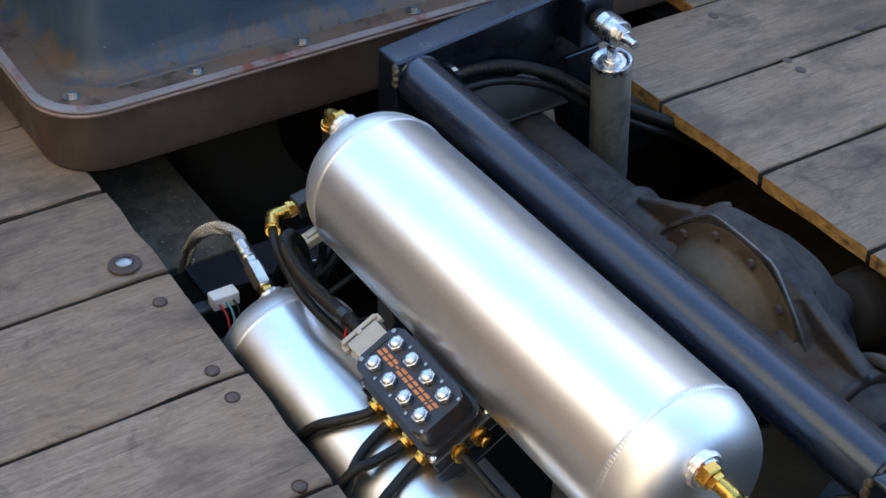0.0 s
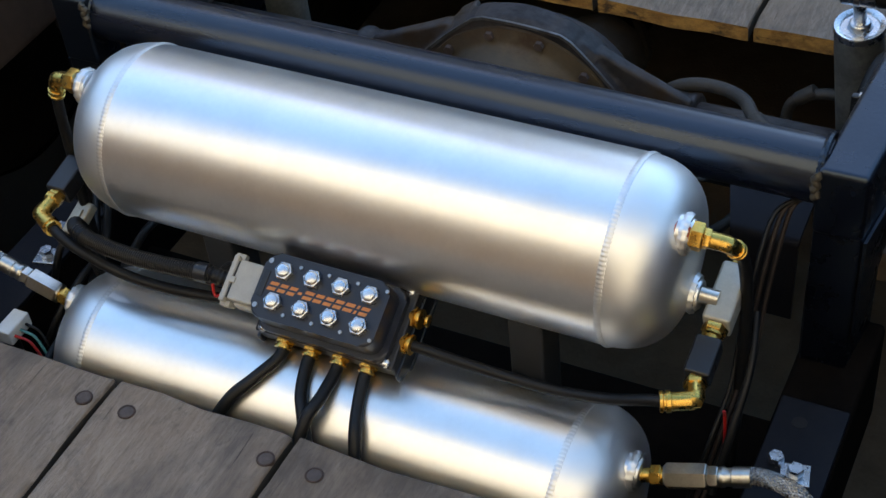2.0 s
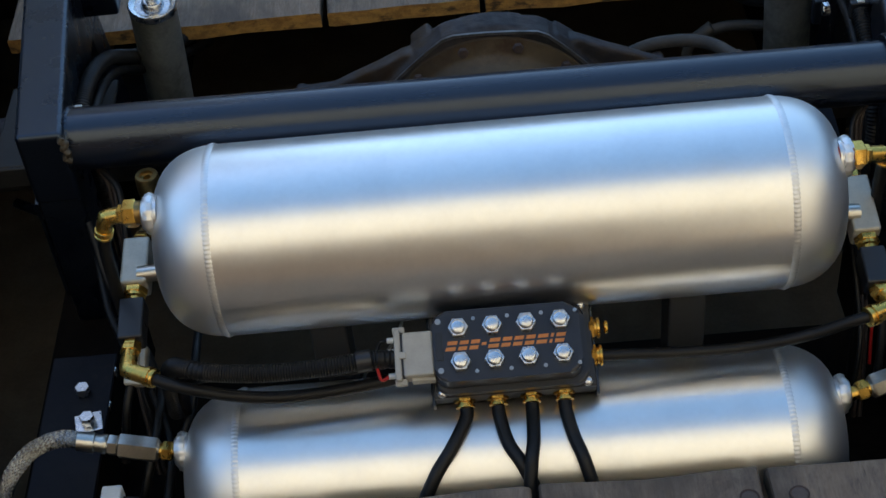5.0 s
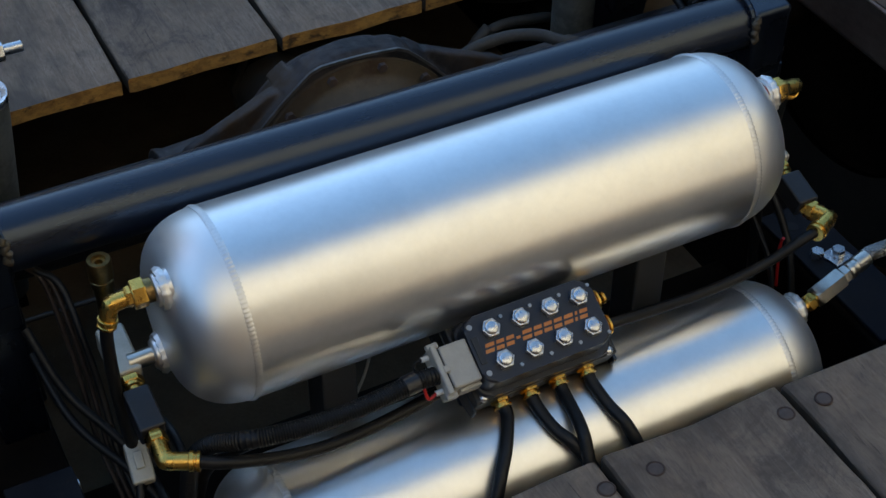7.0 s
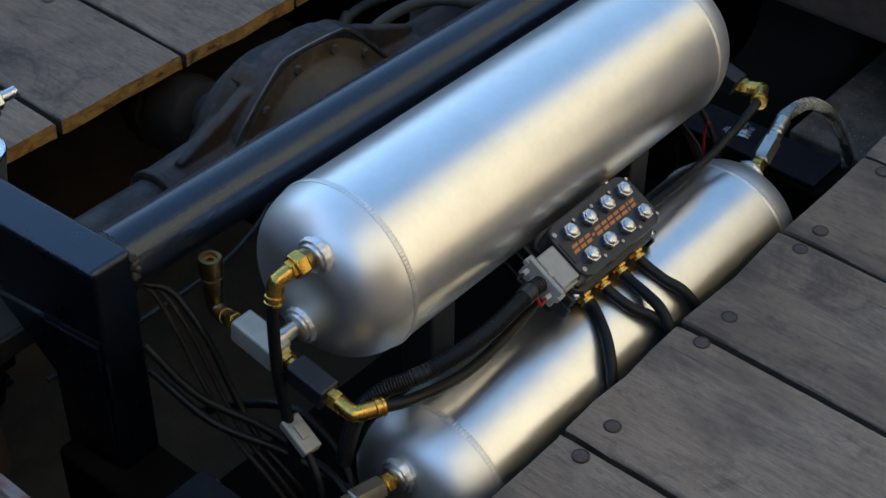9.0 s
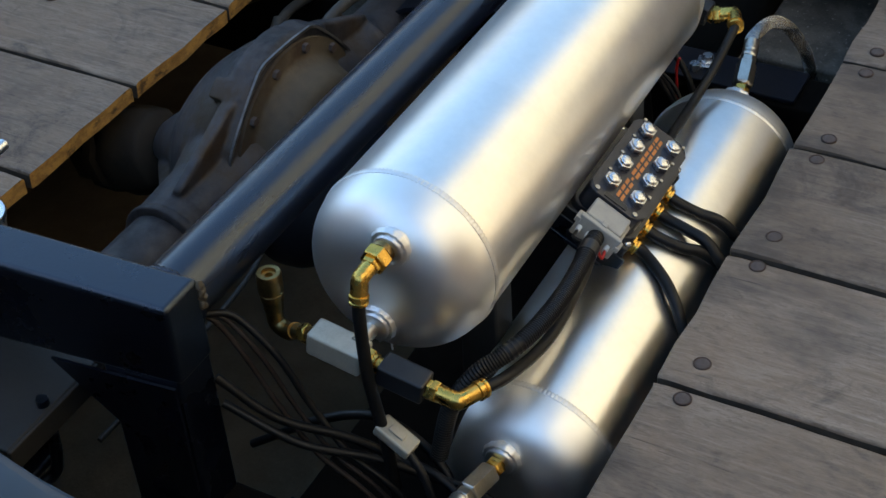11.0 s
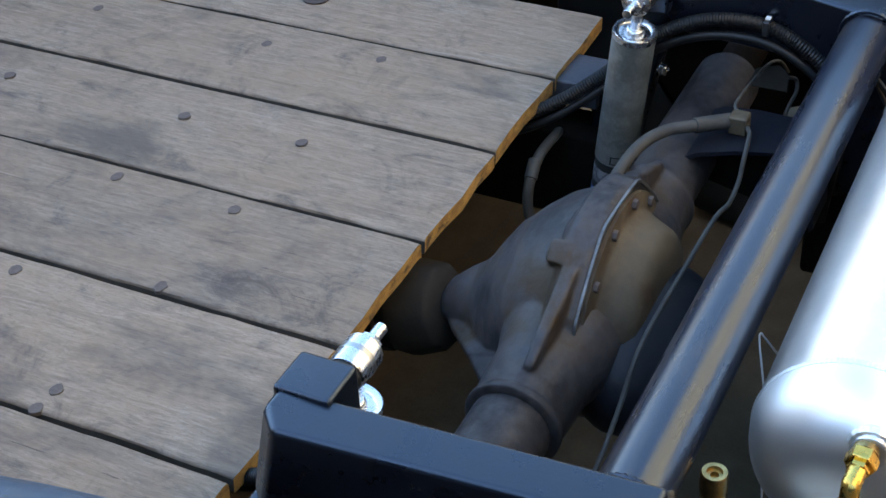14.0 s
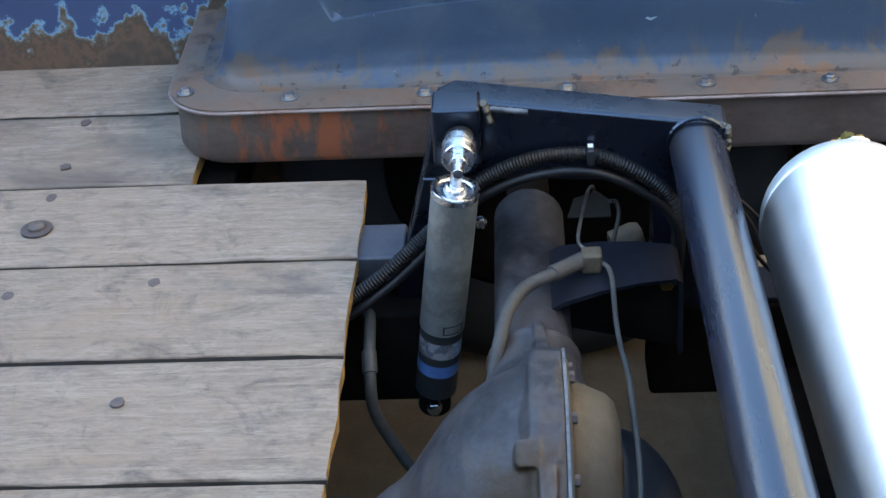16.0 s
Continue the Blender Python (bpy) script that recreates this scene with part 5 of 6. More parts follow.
# Corrugated looms along both rails, clipped to the inner faces.
def loom(x, sgn, label, back=0.0):
    """back: how much further to the rear its bend and clip sit."""
    t = thing("cable_loom", label, "cable loom", (x, 0.22, 0.125), group="cable looms")
    pts = [(x - sgn * 0.055, 0.56, -0.060), (x - sgn * 0.040, 0.470, -0.012), (x - sgn * 0.016, 0.40, 0.042), (x, 0.353, 0.088), (x, 0.29, 0.121), (x, 0.222, 0.126), (x, 0.166, 0.100), (x, 0.128, 0.060), (x - sgn * 0.002, 0.122, 0.00), (x - sgn * 0.004, 0.130, -0.10)]
    pts = [(a, max(b - back * min(1.0, max(0.0, (0.47 - b) / 0.15)), 0.122 + (0.04 if back and c < 0.11 else 0.0)), c) for a, b, c in pts]
    part("conduit", tube(pts, 0.0088, 12, 10, 0.0010, 0.0036), M_RUBBER, t)
    part("cable", tube([(a - sgn * 0.006, b, c - 0.018) for a, b, c in pts], 0.0055, 10), M_RUBBER, t)
    part("clip", box(x - 0.0105, x + 0.0105, 0.216 - back, 0.224 - back, 0.117, 0.1362, 0.002), M_PLASTIC, t)
    part("tag", box(x - 0.0036, x + 0.0036, 0.2170 - back, 0.2230 - back, 0.1358, 0.1378, 0.0006), M_WHITE, t, "small white clip tag")


loom(0.352, 1, "black corrugated cable loom clipped along the rail")
loom(-0.427, -1, "black corrugated cable loom clipped to the notch rail", 0.06)


# Spring perch on the axle tube, below the west rail.
perch = thing("axle_perch", "dark axle perch plate with brown rusty stop below", "bracket", (-0.49, 0.26, -0.17))
part("plate", box(-0.552, -0.432, 0.206, 0.345, 0.0265, 0.0325, 0.0025), M_GREYPAINT, perch, "dark grey steel perch plate")
part("plate_edge", box(-0.552, -0.432, 0.203, 0.208, 0.006, 0.031, 0.002), M_GREYPAINT, perch)
part("stop", lathe([(-0.170, 0.020), (-0.165, 0.022), (-0.110, 0.022), (-0.106, 0.018), (-0.060, 0.016)], (-0.512, 0.252, 0.0), (0, 0, 1), 24), M_DIRT, perch, "brown rusty bump stop")
part("strap", box(-0.535, -0.470, 0.236, 0.262, -0.062, -0.052, 0.003), M_FRAME, perch)
part("u_bolt", tube([(-0.495, 0.214, 0.040), (-0.495, 0.214, 0.00), (-0.497, 0.216, -0.035), (-0.503, 0.222, -0.055), (-0.53, 0.24, -0.062), (-0.56, 0.26, -0.064)], 0.0058, 10), M_FRAME, perch)


# ---- air tanks ----
def air_tank(y, z, x0, x1, r, label, ports_w, ports_e):
    """A spun aluminium tank along x: shell, two domed heads, weld rings, threaded bungs at (y, z)."""
    t = thing("air_tank", label, "air tank", ((x0 + x1) / 2, y, z - r), group="air tanks")
    part("shell", lathe([(0, r), (x1 - x0, r)], (x0, y, z), (1, 0, 0), 96, closed=False), M_ALU, t)
    depth = 0.056
    for x, s in ((x0, -1), (x1, 1)):
        prof = [(0.0, r - 0.0002)] + [(depth * math.sin(radians(q)) * (1 if q < 89 else 1), (r - 0.0002) * max(0.02, math.cos(radians(q)) ** 0.52)) for q in (4, 10, 18, 26, 34, 42, 50, 57, 64, 70, 75, 80, 84, 87, 89.2)]
        part("head", lathe(prof, (x, y, z), (s, 0, 0), 96), M_HEAD, t, smooth=60)
        bm = bead((x, y, z), (1, 0, 0), r - 0.0008, 0.0022, 140, 1.8)
        part("weld_ring", bm, M_WELD, t, "rippled weld bead", 60)
    for x, s, ports in ((x0, -1, ports_w), (x1, 1, ports_e)):
        for py, pz in ports:
            rho = min(0.99, math.hypot(py - y, pz - z) / r)
            d = depth * math.sin(math.acos(rho ** (1 / 0.52)))
            o = (x + s * (d - 0.006), py, pz)
            b = part("bung", lathe([(0, 0.0152), (0.008, 0.0142), (0.0125, 0.0138), (0.014, 0.0125), (0.014, 0.008)], o, (s, 0, 0), 32), M_ZALU, t, "machined aluminium port bung")
            bm = bead(Vector(o) + Vector((s * 0.0070, 0, 0)), (1, 0, 0), 0.0152, 0.0038, 14, 1.25)
            part("weld", bm, M_WELD, b)
    return t


TY, TZ, TR = -0.0308, 0.1187, 0.0856
SY, SZ, SR = -0.150, -0.075, 0.085
top_tank = air_tank(TY, TZ, -0.276, 0.217, TR, "satin aluminium air tank strapped above the frame", [(-0.047, 0.171), (-0.029, 0.084)], [(-0.047, 0.168), (-0.029, 0.084)])
# It sits a touch askew in its cradle.
top_tank.rotation_euler = (0, radians(0.55), radians(0.54))
air_tank(SY, SZ, -0.276, 0.210, SR, "satin aluminium air tank half under the planks", [(-0.146, -0.030)], [(-0.146, -0.027)])


# ---- valve block ----
V0 = Vector((-0.028, -0.150, 0.085))
SLOPE = radians(28.6)
VM = Matrix.Translation(V0) @ Matrix.Rotation(SLOPE, 4, "X")
valve = thing("valve_manifold", "black air valve manifold with eight zinc bolts", "valve manifold", (V0.x, -0.13, 0.01))
lid = part("lid", slab(rounded(-0.066, 0.060, -0.031, 0.031, 0.012, 5), -0.030, -0.004, VM, 0.003), M_LID, valve)
part("collar", slab(rounded(-0.067, 0.066, -0.036, 0.036, 0.012, 5), -0.038, -0.0295, VM, 0.003), M_LID, valve)
part("base_block", box(-0.070, 0.072, -0.037, 0.040, -0.064, -0.0375, 0.002, VM), M_PLASTIC, valve)
tray = part("tray", box(-0.073, 0.076, -0.041, 0.044, -0.0755, -0.0715, 0.0008, VM), M_FRAME, valve, "thin black mounting tray")
for x in (-0.070, 0.073):
    part("tray_tab", box(x - 0.0015, x + 0.0015, -0.040, 0.043, -0.072, -0.050, 0.0006, VM), M_FRAME, valve)
    part("tray_edge", box(x - 0.0013, x + 0.0013, -0.0412, -0.0398, -0.0755, -0.052, 0.0004, VM), M_RODPALE, valve, "bare metal tray edge")
for x, yy in ((-0.062, -0.0325), (0.064, -0.0325), (0.064, 0.0365), (-0.056, 0.0365)):
    part("screw", lathe([(0, 0.0046), (0.0015, 0.0046), (0.003, 0.003), (0.0034, 0.001)], VM @ Vector((x, yy, -0.0375 + (0 if abs(x) > 0.06 else 0.0))), VM.to_3x3() @ Vector((0, 0, 1)), 12), M_ZINC, valve, "bright cross-head screw")
up = VM.to_3x3() @ Vector((0, 0, 1))
for j in (0, 1):
    for i in range(4):
        c = VM @ Vector((-0.0435 + 0.029 * i, 0.0148 - 0.0296 * j, -0.004))
        b = part("bolt", hexnut(c, c + up * 0.0065, 0.0088), M_ZINC, valve, "zinc hexagon bolt")
        part("bolt_crown", lathe([(0.0065, 0.0066), (0.0085, 0.0062), (0.0095, 0.0045), (0.0096, 0.001)], c, up, 18), M_ZINC, b)
        p = VM @ Vector((-0.030 + 0.029 * i, (0.0225 if j == 0 else -0.0235), -0.004))
        part("pin", cyl(p, p + up * 0.0016, 0.0018, 8), M_STEEL, lid)
for x, yy in ((-0.0605, 0.022), (-0.0605, -0.021)):
    p = VM @ Vector((x, yy, -0.004))
    part("pin", cyl(p, p + up * 0.0014, 0.0026, 10), M_STEEL, lid)
part("recess", box(-0.0635, -0.0575, -0.012, 0.013, -0.0045, -0.0030, 0.0005, VM), M_PLASTIC, lid)
# The printed maker's mark as plain slanted shapes.
bm = bmesh.new()
x = -0.0545
for w, tall in ((0.0085, 1), (0.0075, 1), (0.0075, 1), (0.0040, 0.3), (0.0090, 1), (0.0078, 1), (0.0078, 1), (0.0078, 1), (0.0088, 1), (0.0024, 1), (0.0078, 1)):
    h = 0.0042 * tall
    lean = 0.35
    for lo, hi in ((-h, -h * 0.22), (h * 0.22, h)) if tall == 1 else ((-h, h),):
        bm.faces.new([bm.verts.new(VM @ Vector((x + dx + lean * dy, dy - 0.0002, -0.0037))) for dx, dy in ((0, lo), (w, lo), (w, hi), (0, hi))])
    x += w + 0.0022
part("marking", bm, M_ORANGE, lid, "orange printed marking as plain shapes")


def push_fitting(at, way, parent, r=0.0085):
    """A brass push-in fitting: hexagon, step and flared release ring."""
    at, way = Vector(at), Vector(way).normalized()
    f = part("fitting", hexnut(at - way * 0.002, at + way * 0.003, r * 1.1), M_BRASS, parent, "brass push-in fitting")
    part("ring", lathe([(0.003, r * 0.8), (0.005, r * 0.8), (0.0055, r * 1.0), (0.0075, r * 1.0), (0.0082, r * 0.78)], at, way, 20), M_BRASS, f)
    return f


down = VM.to_3x3() @ Vector((0, -1, 0))
OUT = []
for i in range(4):
    c = VM @ Vector((-0.0435 + 0.029 * i, -0.0368, -0.053))
    push_fitting(c, down, valve)
    OUT.append(c + down * 0.006)
for yy, xx in ((0.016, 0.0715), (-0.009, 0.0715)):
    push_fitting(VM @ Vector((xx, yy, -0.046)), (1, 0, 0), valve, 0.0095)
SIDE = VM @ Vector((0.083, -0.009, -0.046))
SIDE2 = VM @ Vector((0.083, 0.016, -0.046))
part("plug", cyl(SIDE2, SIDE2 + Vector((0.004, 0, 0)), 0.006, 14, 0.001), M_BRASS, valve)

# Grey multi-way connector with its wires.
con = thing("wire_connector", "pale grey multi-pin plug on the valve manifold", "connector", VM @ Vector((-0.085, 0, -0.03)))
part("shell", box(-0.0925, -0.066, -0.0225, 0.0165, -0.031, -0.0065, 0.0022, VM), M_GREY, con)
part("step", box(-0.0865, -0.066, -0.0255, -0.0220, -0.028, -0.014, 0.001, VM), M_GREY, con)
part("gap", box(-0.0945, -0.0920, -0.0210, 0.0150, -0.030, -0.0080, 0.0005, VM), M_PLASTIC, con, "dark joint behind the plug collar")
part("collar", box(-0.0995, -0.0940, -0.0255, 0.0195, -0.034, -0.0055, 0.0015, VM), M_GREY, con)
part("latch", box(-0.0955, -0.0895, -0.007, -0.001, -0.0070, -0.0045, 0.0007, VM), M_GREY, con)
for yy, dz in ((-0.0255, -0.016), (0.0195, -0.013)):
    part("ear", box(-0.1005, -0.0900, yy - 0.0028, yy + 0.0028, dz - 0.004, dz + 0.003, 0.001, VM), M_GREY, con)
for k in range(4):
    yy = -0.018 + 0.0105 * k
    part("wire_seal", cyl(VM @ Vector((-0.106, yy, -0.020)), VM @ Vector((-0.099, yy, -0.020)), 0.0026, 10), M_WHITE, con)


# ---- hoses ----
def hose(name, pts, r, label, material=None, category="hose", group="", ribs=0.0):
    bm = tube(pts, r, 14, 10, ribs, 0.0026)
    return solo(name, bm, material or M_RUBBER, label, category, group, smooth=60 if not ribs else 40)


ends = [(-0.117, -0.2340, -0.034), (-0.014, -0.2340, -0.030), (-0.022, -0.2350, -0.018), (0.034, -0.2340, -0.030)]
mids = [(-0.086, -0.196, 0.004), (-0.037, -0.194, 0.003), (-0.015, -0.196, 0.007), (0.020, -0.192, 0.003)]
for i, (a, e) in enumerate(zip(OUT, ends)):
    e = Vector(e)
    m2 = Vector(mids[i])
    m3 = m2.lerp(e, 0.5) + Vector((0, 0, 0.0075))
    hose("air_line", [a - down * 0.004, a + down * 0.010, m2, m3, e, e + Vector((0, -0.02, -0.020)), e + Vector((0, -0.05, -0.03))], 0.0060, "black plastic air line from manifold to under the planks", group="manifold air lines")
hose("air_line", [SIDE - Vector((0.006, 0, 0)), SIDE + Vector((0.012, 0, -0.001)), SIDE + Vector((0.06, 0.004, -0.009)), (0.180, -0.128, 0.026), (0.232, -0.130, 0.037), (0.268, -0.1325, 0.053), (0.285, -0.1320, 0.0575)], 0.0052, "thin black air line to the pressure switch elbow")
hose("air_line", [(-0.341, -0.1365, 0.0607), (-0.321, -0.1435, 0.0560), (-0.297, -0.1470, 0.0495), (-0.270, -0.1490, 0.0424), (-0.241, -0.1495, 0.0372), (-0.210, -0.148, 0.0348), (-0.177, -0.145, 0.0345), (-0.144, -0.1413, 0.036), (-0.100, -0.132, 0.036), (-0.070, -0.120, 0.034)], 0.0055, "thin black air line passing behind the grey plug")
cw = VM @ Vector((-0.099, -0.004, -0.018))
loom_path = [cw, (-0.148, -0.1485, 0.0735), (-0.173, -0.151, 0.0732), (-0.1976, -0.153, 0.0730), (-0.2214, -0.154, 0.0732), (-0.2443, -0.1535, 0.0735), (-0.2669, -0.151, 0.0735), (-0.2895, -0.146, 0.0725), (-0.309, -0.136, 0.068), (-0.325, -0.120, 0.055), (-0.337, -0.102, 0.020), (-0.343, -0.09, -0.04)]
wiring = thing("corrugated_loom", "black corrugated wiring loom feeding the grey plug", "cable loom", (-0.24, -0.15, 0.07))
part("conduit", tube(loom_path, 0.0084, 14, 10, 0.0009, 0.0030), M_RUBBER, wiring, smooth=40)
part("tape", tube([Vector(loom_path[1]), Vector(loom_path[1]).lerp(Vector(loom_path[2]), 0.5)], 0.0093, 14, 2), M_PLASTIC, wiring, "black tape round the loom end")
for k, m_ in enumerate((M_RED, M_RUBBER, M_GREYWIRE, M_RUBBER)):
    seal = VM @ Vector((-0.105, -0.018 + 0.0105 * k, -0.020))
    part("wire", tube([seal, seal + Vector((-0.008, 0, -0.003)), Vector(loom_path[1]) + Vector((0.004, 0.002 * k - 0.003, -0.002))], 0.0016, 8), m_, wiring, "thin coloured wire")
hose("air_line", [(-0.112, -0.128, 0.050), (-0.16, -0.138, 0.052), (-0.21, -0.140, 0.054), (-0.26, -0.136, 0.054), (-0.30, -0.124, 0.042), (-0.325, -0.106, 0.01), (-0.333, -0.09, -0.04)], 0.0046, "thin black air line beside the corrugated loom")


def braided(pts, port, s, label):
    """Braided hose with a crimp, a long hexagon and a brass nipple, screwed into a port; s: the way it leaves along x."""
    t = thing("braided_hose", label, "hose", port, group="braided hoses")
    p = Vector(port)
    way = (Vector(pts[0]) - p).normalized()
    part("nipple", hexnut(p + way * 0.002, p + way * 0.012, 0.0095), M_BRASS, t, "brass nipple")
    part("thread", cyl(p - way * 0.006, p + way * 0.017, 0.0065, 16), M_BRASS, t)
    part("hexagon", lathe([(0.014, 0.0090), (0.017, 0.0118), (0.050, 0.0118), (0.052, 0.0095)], p, way, 6), M_NICKEL, t, "long nickel hexagon body")
    part("seat", hexnut(p + way * 0.052, p + way * 0.061, 0.0095), M_NICKEL, t)
    part("crimp", lathe([(0.060, 0.0070), (0.062, 0.0092), (0.066, 0.0092), (0.067, 0.0082), (0.072, 0.0082), (0.073, 0.0094), (0.088, 0.0090)], p, way, 20), M_NICKEL, t)
    part("hose", tube([p + way * 0.080] + pts, 0.0066, 18, 10), M_BRAIDCORE, t, "dark core under the braid")
    path = smooth_path([p + way * 0.080] + pts, 18)
    bm = bmesh.new()
    for turn in (1, -1):
        for k in range(14):
            side, run, line = None, 0.0, []
            for i, q in enumerate(path):
                d = (path[min(i + 1, len(path) - 1)] - path[max(i - 1, 0)]).normalized()
                side = (d.orthogonal() if side is None else side - d * side.dot(d)).normalized()
                if i:
                    run += (q - path[i - 1]).length
                a = 2 * math.pi * k / 14 + turn * run / 0.0105
                line.append(q + (side * math.cos(a) + d.cross(side) * math.sin(a)) * (0.0068 + 0.0004 * turn * math.cos(14 * a)))
            tube(line, 0.0011, 4, 1, bm=bm, raw=True)
    part("braid", bm, M_BRAID, t, "silver braided sleeve", 60)["kind"] = "stuff"


braided([(-0.440, -0.138, -0.008), (-0.466, -0.150, -0.010), (-0.488, -0.166, -0.030), (-0.502, -0.178, -0.065), (-0.510, -0.186, -0.11), (-0.513, -0.19, -0.17)], (-0.338, -0.146, -0.030), -1, "silver braided hose arching from tank port to below")
braided([(0.370, -0.128, -0.008), (0.400, -0.137, -0.003), (0.424, -0.149, -0.017), (0.444, -0.160, -0.043), (0.459, -0.171, -0.076), (0.468, -0.182, -0.13)], (0.276, -0.146, -0.027), 1, "silver braided hose arching over the frame channel")


# ---- brass fittings on the tank ports ----
def elbow(points, r, parent, name="elbow", label="brass elbow"):
    """A forged elbow through three points with hexagon shoulders at both ends."""
    a, b, c = (Vector(p) for p in points)
    d0, d1 = (b - a).normalized(), (c - b).normalized()
    k = r * 1.0
    e = part(name, tube([a, b - d0 * k * 0.45, b - d0 * k * 0.05 + d1 * k * 0.05, b + d1 * k * 0.45, c], r * 1.03, 8, 1, raw=True), M_BRASS, parent, label, 50)
    part("shoulder", hexnut(a, a + d0 * r * 0.9, r * 1.22), M_BRASS, e)
    part("ring", lathe([(-r * 1.1, r * 1.02), (-r * 1.0, r * 1.16), (-r * 0.55, r * 1.16), (-r * 0.5, r * 1.0), (-r * 0.3, r * 1.0), (-r * 0.2, r * 1.14), (r * 0.1, r * 1.1), (r * 0.12, r * 0.7)], c, d1, 20), M_BRASS, e)
    return e


fw = thing("port_fitting", "brass elbow with black air line on the tank port", "fitting", (-0.36, -0.045, 0.17), group="tank port fittings")
part("hexagon", hexnut((-0.338, -0.0465, 0.1735), (-0.350, -0.0460, 0.1730), 0.0125), M_BRASS, fw)
part("seal", cyl((-0.326, -0.047, 0.174), (-0.339, -0.047, 0.174), 0.0105, 20), M_BRONZE, fw)
elbow([(-0.348, -0.046, 0.173), (-0.3675, -0.0445, 0.170), (-0.3735, -0.045, 0.149)], 0.0073, fw)
part("hose", tube([(-0.3735, -0.045, 0.150), (-0.376, -0.0455, 0.130), (-0.377, -0.048, 0.07), (-0.374, -0.055, 0.00), (-0.372, -0.06, -0.07), (-0.37, -0.06, -0.15)], 0.0056, 14), M_RUBBER, fw, "black air line hanging down")

fe = thing("port_fitting", "brass elbow with black air line on the tank port", "fitting", (0.30, -0.04, 0.16), group="tank port fittings")
part("seal", cyl((0.262, -0.047, 0.168), (0.276, -0.0465, 0.168), 0.0105, 20), M_REDSEAL, fe, "red thread seal")
part("hexagon", hexnut((0.275, -0.047, 0.168), (0.286, -0.046, 0.167), 0.0125), M_BRASS, fe)
elbow([(0.285, -0.046, 0.167), (0.306, -0.0425, 0.163), (0.311, -0.030, 0.146)], 0.0073, fe)
part("hose", tube([(0.3105, -0.030, 0.146), (0.3135, -0.020, 0.128), (0.316, -0.012, 0.08), (0.316, -0.010, 0.0), (0.315, -0.02, -0.10), (0.314, -0.03, -0.16)], 0.0056, 14), M_RUBBER, fe, "black air line hanging down")


def switch_stack(x, s, label, b=(-0.046, 0.068), e=None):
    """Aluminium tee on the lower port with adapter, black pressure switch and a brass elbow; on one side a filling valve."""
    t = thing("pressure_switch", label, "pressure switch", (x, -0.04, 0.06), group="pressure switches")
    part("stub", cyl((x - s * 0.030, -0.029, 0.085), (x - s * 0.004, -0.028, 0.083), 0.0078, 16), M_NICKEL, t)
    a, b = Vector((x, 0.014, 0.082)), Vector((x, *b))
    d = (b - a).normalized()
    m = basis((a + b) / 2, d, (1, 0, 0))
    h = (b - a).length / 2
    part("tee", box(-0.0125, 0.0125, -0.0125, 0.0125, -h, h, 0.003, m), M_TEE, t, "cream machined aluminium tee block")
    part("adapter", hexnut(b, b + d * 0.007, 0.0115), M_BRASS, t)
    part("adapter_neck", lathe([(0.007, 0.0095), (0.010, 0.0095), (0.011, 0.0075), (0.016, 0.0075)], b, d, 18), M_BRASS, t)
    c = b + d * 0.015
    e = Vector(e) if e else c + Vector((0, -0.036, -0.010))
    m2 = basis((c + e) / 2, e - c, (1, 0, 0))
    hh = (e - c).length / 2
    body = part("switch_body", box(-0.011, 0.011, -0.0115, 0.0115, -hh, hh, 0.0025, m2), M_PLASTIC, t, "black plastic pressure switch body")
    part("mark", slab([(-0.004, -0.004), (0.004, -0.004), (0.004, -0.0025), (-0.004, -0.0025)], 0.0, 0.0003, m2 @ Matrix.Translation((0.0, 0.0, 0.0)) @ Matrix.Rotation(radians(-90), 4, "X") @ Matrix.Translation((0, 0, 0.0116))), M_GREYWIRE, body)
    f = e + (e - c).normalized() * 0.012 + Vector((0, 0, 0.002))
    part("socket", hexnut(e - (e - c).normalized() * 0.001, e + (e - c).normalized() * 0.006, 0.0088), M_BRASS, t)
    return t, a, d, e, f


t, a, d, e, f = switch_stack(-0.363, -1, "black pressure switch with cream tee and brass filling valve", (-0.038, 0.0735), (-0.3625, -0.096, 0.0635))
elbow([e + Vector((0, -0.004, 0.0)), Vector((-0.3635, -0.1255, 0.0615)), Vector((-0.3385, -0.1370, 0.0605))], 0.0078, t)
n1 = a + Vector((0.003, 0.020, -0.006))
part("nipple", cyl(a, n1, 0.0070, 14), M_BRONZE, t)
part("nipple_hex", hexnut(a + Vector((0.0005, 0.004, -0.001)), a + Vector((0.0015, 0.012, -0.004)), 0.0092), M_BRASS, t)
el = part("valve_elbow", tube([n1, (-0.356, 0.045, 0.068), (-0.3535, 0.058, 0.072), (-0.3525, 0.0595, 0.090)], 0.0078, 16, 6), M_BRONZE, t, "dull brass elbow")
part("valve_barrel", lathe([(0.0, 0.0080), (0.003, 0.0090), (0.012, 0.0090), (0.013, 0.0103), (0.020, 0.0103), (0.0205, 0.0095), (0.022, 0.0095), (0.0225, 0.0112), (0.040, 0.0112), (0.042, 0.0102), (0.0418, 0.0066), (0.0385, 0.0060), (0.0385, 0.0036), (0.034, 0.0034), (0.034, 0.001)], (-0.3525, 0.0595, 0.085), (0.02, 0.01, 1), 26), M_BRONZE, t, "dull brass filling valve")
t, a, d, e, f = switch_stack(0.300, 1, "black pressure switch with cream tee block")
part("cap", hexnut(a - d * 0.001, a - d * 0.009, 0.0098), M_BRASS, t, "brass hexagon cap")
part("cap_head", cyl(a - d * 0.008, a - d * 0.015, 0.0072, 16, 0.001), M_BRASS, t)
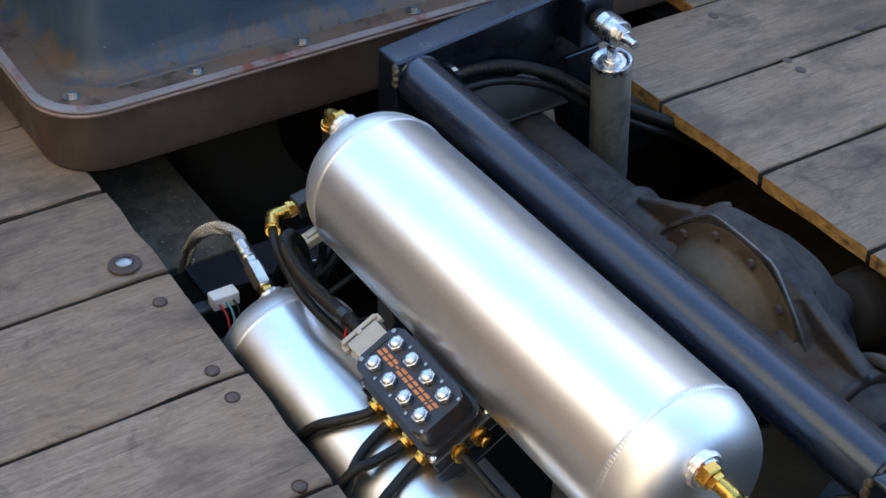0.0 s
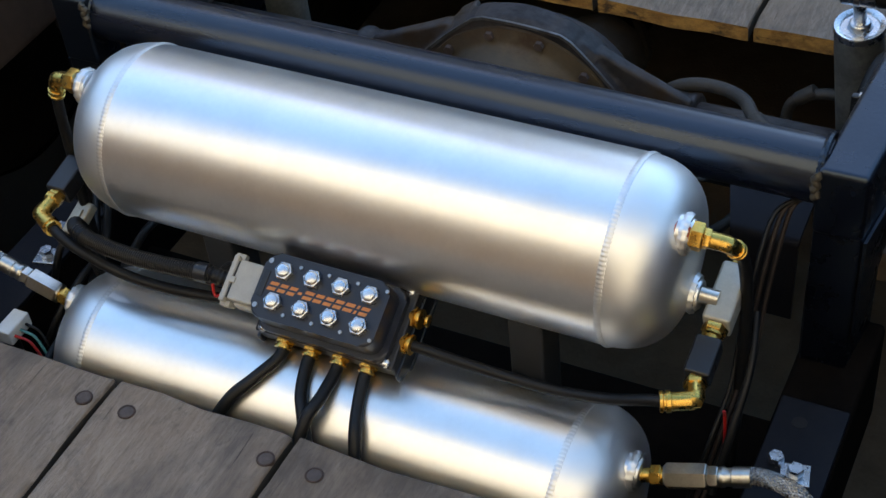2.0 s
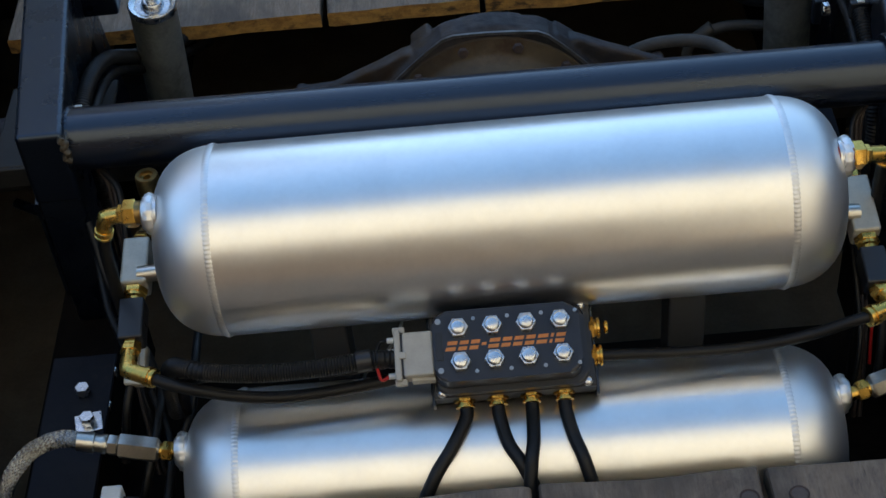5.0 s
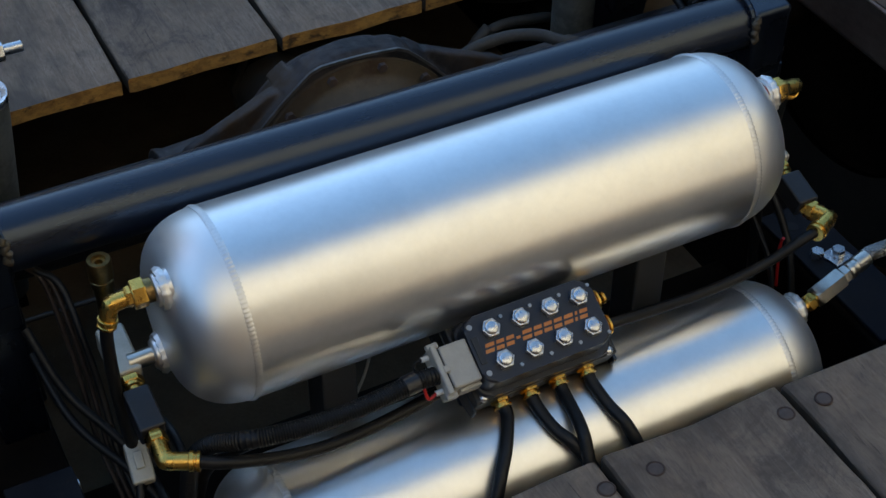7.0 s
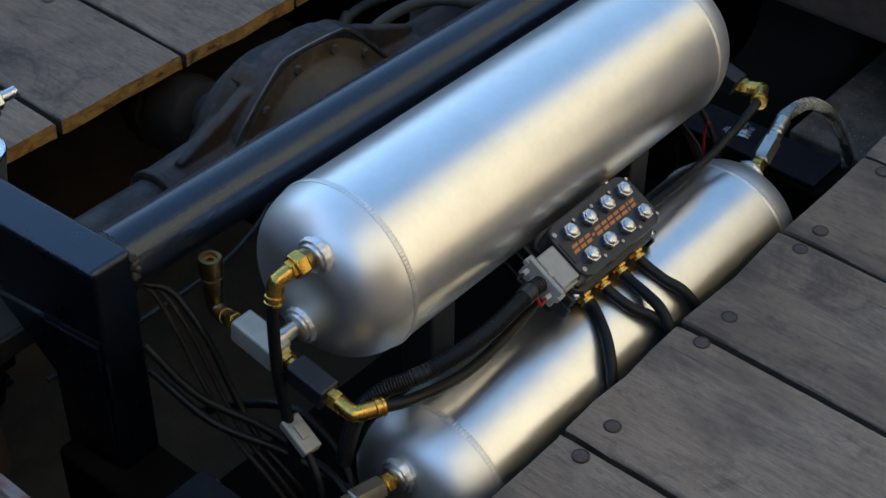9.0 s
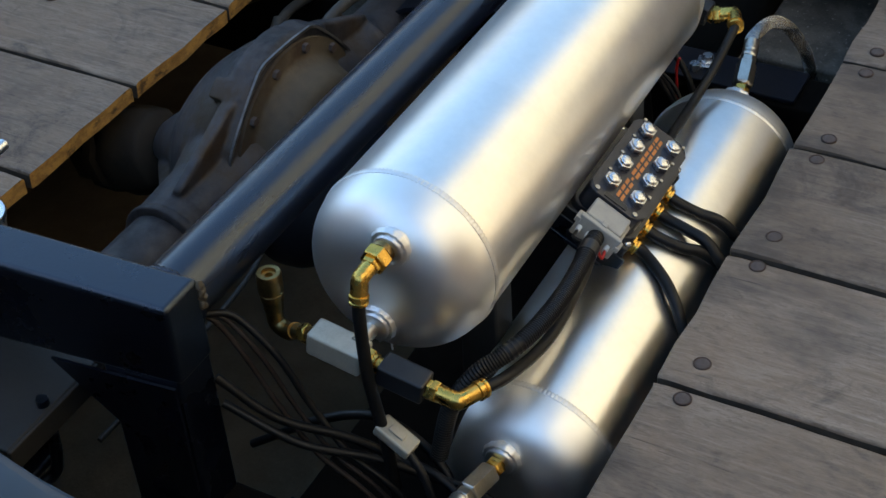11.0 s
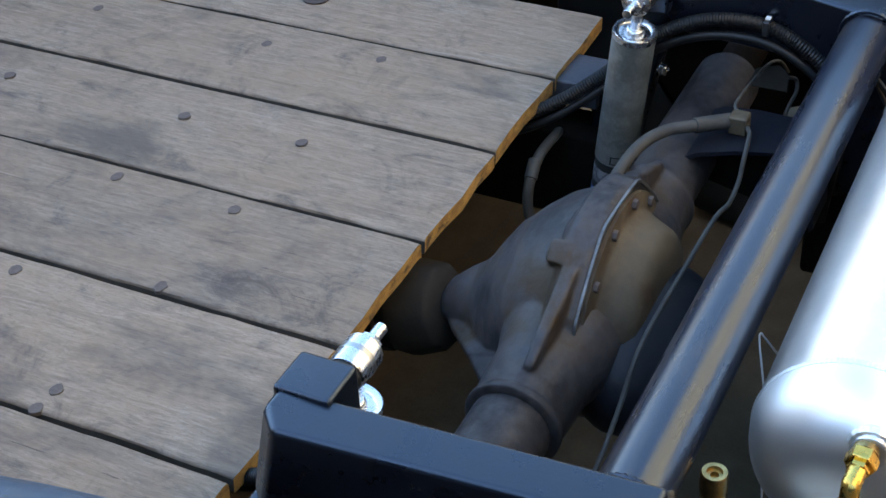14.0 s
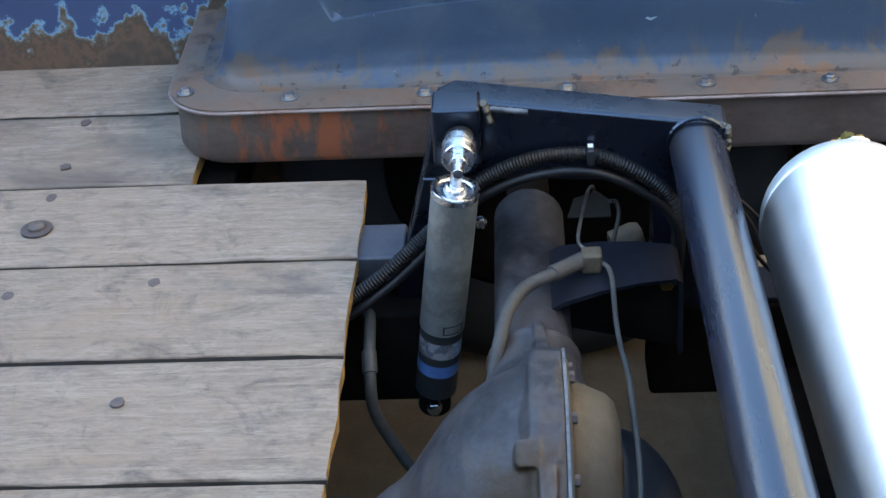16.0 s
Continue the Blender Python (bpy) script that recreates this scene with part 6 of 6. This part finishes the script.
elbow([e + Vector((0, -0.004, 0.0)), Vector((0.3075, -0.1220, 0.0575)), Vector((0.2815, -0.1335, 0.0575))], 0.0082, t)

# Loose wiring by the frame.
for sgn, x0 in ((1, -0.418), (-1, 0.345)):
    for k in range(3):
        dx = sgn * (0.020 + 0.006 * k)
        lag = 0.013 * k
        pts = [(x0 + dx * 0.5, 0.100 - lag * 0.2, 0.108), (x0 + dx, 0.088 - lag * 0.5, 0.098), (x0 + dx + sgn * 0.004, 0.066 - lag, 0.062), (x0 + dx + sgn * 0.006, 0.040 - lag, 0.012), (x0 + dx + sgn * 0.004, 0.005 - lag, -0.030), (x0 + dx + sgn * 0.008, -0.035 - lag, -0.062), (x0 + dx + sgn * 0.02, -0.09, -0.13)]
        hose("cable", pts, (0.0026, 0.0024, 0.0034)[k] if sgn > 0 else 0.0024, "dark brown cable sweeping down beside the frame post", M_GREYWIRE if k < 2 else M_RUBBER, "cable", "frame cables")
hose("cable", [(0.3150, -0.0585, -0.022), (0.315, -0.0562, -0.0279), (0.3155, -0.0550, -0.0400), (0.316, -0.0552, -0.0487), (0.318, -0.058, -0.09)], 0.0017, "thin red cable hanging beside the tank", M_RED, "cable")
plug = thing("wire_connector", "small white plug with coloured wires", "connector", (-0.397, -0.178, -0.075))
part("shell", box(-0.409, -0.390, -0.194, -0.160, -0.070, -0.052, 0.002), M_WHITE, plug)
for k, m in enumerate((M_RED, M_TEAL, M_RUBBER)):
    part("wire", tube([(-0.390, -0.187 + 0.009 * k, -0.061), (-0.372, -0.186 + 0.008 * k, -0.066), (-0.355, -0.19 + 0.006 * k, -0.09)], 0.0016, 8), m, plug)
plug = thing("wire_connector", "cream flat plug on the wiring beside the frame", "connector", (-0.374, -0.067, -0.01))
part("shell", box(-0.391, -0.371, -0.090, -0.052, -0.006, 0.006, 0.0025, Matrix.Translation((-0.374, -0.067, 0.004)) @ Matrix.Rotation(radians(-6), 4, "Z") @ Matrix.Rotation(radians(25), 4, "X") @ Matrix.Translation((0.381, 0.07, 0))), M_TEE, plug)
part("latch", box(-0.385, -0.377, -0.078, -0.062, 0.0055, 0.0085, 0.001, Matrix.Translation((-0.374, -0.067, 0.004)) @ Matrix.Rotation(radians(-6), 4, "Z") @ Matrix.Rotation(radians(25), 4, "X") @ Matrix.Translation((0.381, 0.07, 0))), M_TEE, plug)
part("lead", tube([(-0.380, -0.083, -0.004), (-0.386, -0.10, -0.022), (-0.395, -0.12, -0.07)], 0.004, 10), M_RUBBER, plug)
solo("control_box", box(-0.480, -0.405, -0.232, -0.168, -0.130, -0.076, 0.005), M_PLASTIC, "black plastic control box beside the frame channel", "box")
solo("white_wire", tube([(-0.10, 0.055, 0.02), (-0.135, 0.078, 0.085), (-0.142, 0.082, 0.096), (-0.150, 0.080, 0.090), (-0.165, 0.068, 0.045), (-0.18, 0.06, -0.02), (-0.19, 0.05, -0.10)], 0.0010, 8), M_WHITE, "thin white wire hanging behind the upper tank", "wire")
solo("white_wire", tube([(-0.115, 0.005, 0.02), (-0.128, -0.005, -0.030), (-0.140, -0.014, -0.052), (-0.155, -0.023, -0.066), (-0.170, -0.031, -0.076), (-0.180, -0.036, -0.11)], 0.0016, 8), M_TEE, "thin cream wire hanging below the upper tank", "wire")
# Dark cables bundled beside the west end of the tanks.
for pts, r in (([(-0.424, 0.076, 0.060), (-0.408, 0.03, 0.015), (-0.378, -0.02, -0.015), (-0.362, -0.06, -0.040), (-0.362, -0.10, -0.045), (-0.372, -0.14, -0.070), (-0.39, -0.17, -0.12)], 0.0042),
               ([(-0.424, 0.074, 0.030), (-0.410, 0.01, -0.005), (-0.378, -0.045, -0.030), (-0.360, -0.085, -0.052), (-0.350, -0.125, -0.062), (-0.352, -0.18, -0.075), (-0.345, -0.235, -0.088)], 0.0040),
               ([(-0.345, 0.12, -0.12), (-0.335, 0.04, -0.06), (-0.330, -0.02, -0.035), (-0.332, -0.07, -0.050), (-0.345, -0.105, -0.075), (-0.355, -0.13, -0.13)], 0.0045),
               ([(0.318, 0.02, 0.03), (0.326, -0.02, 0.00), (0.324, -0.06, -0.04), (0.316, -0.09, -0.10)], 0.0040)):
    hose("cable", pts, r, "black cable looping down beside the tank end", M_RUBBER, "cable", "loose cables")
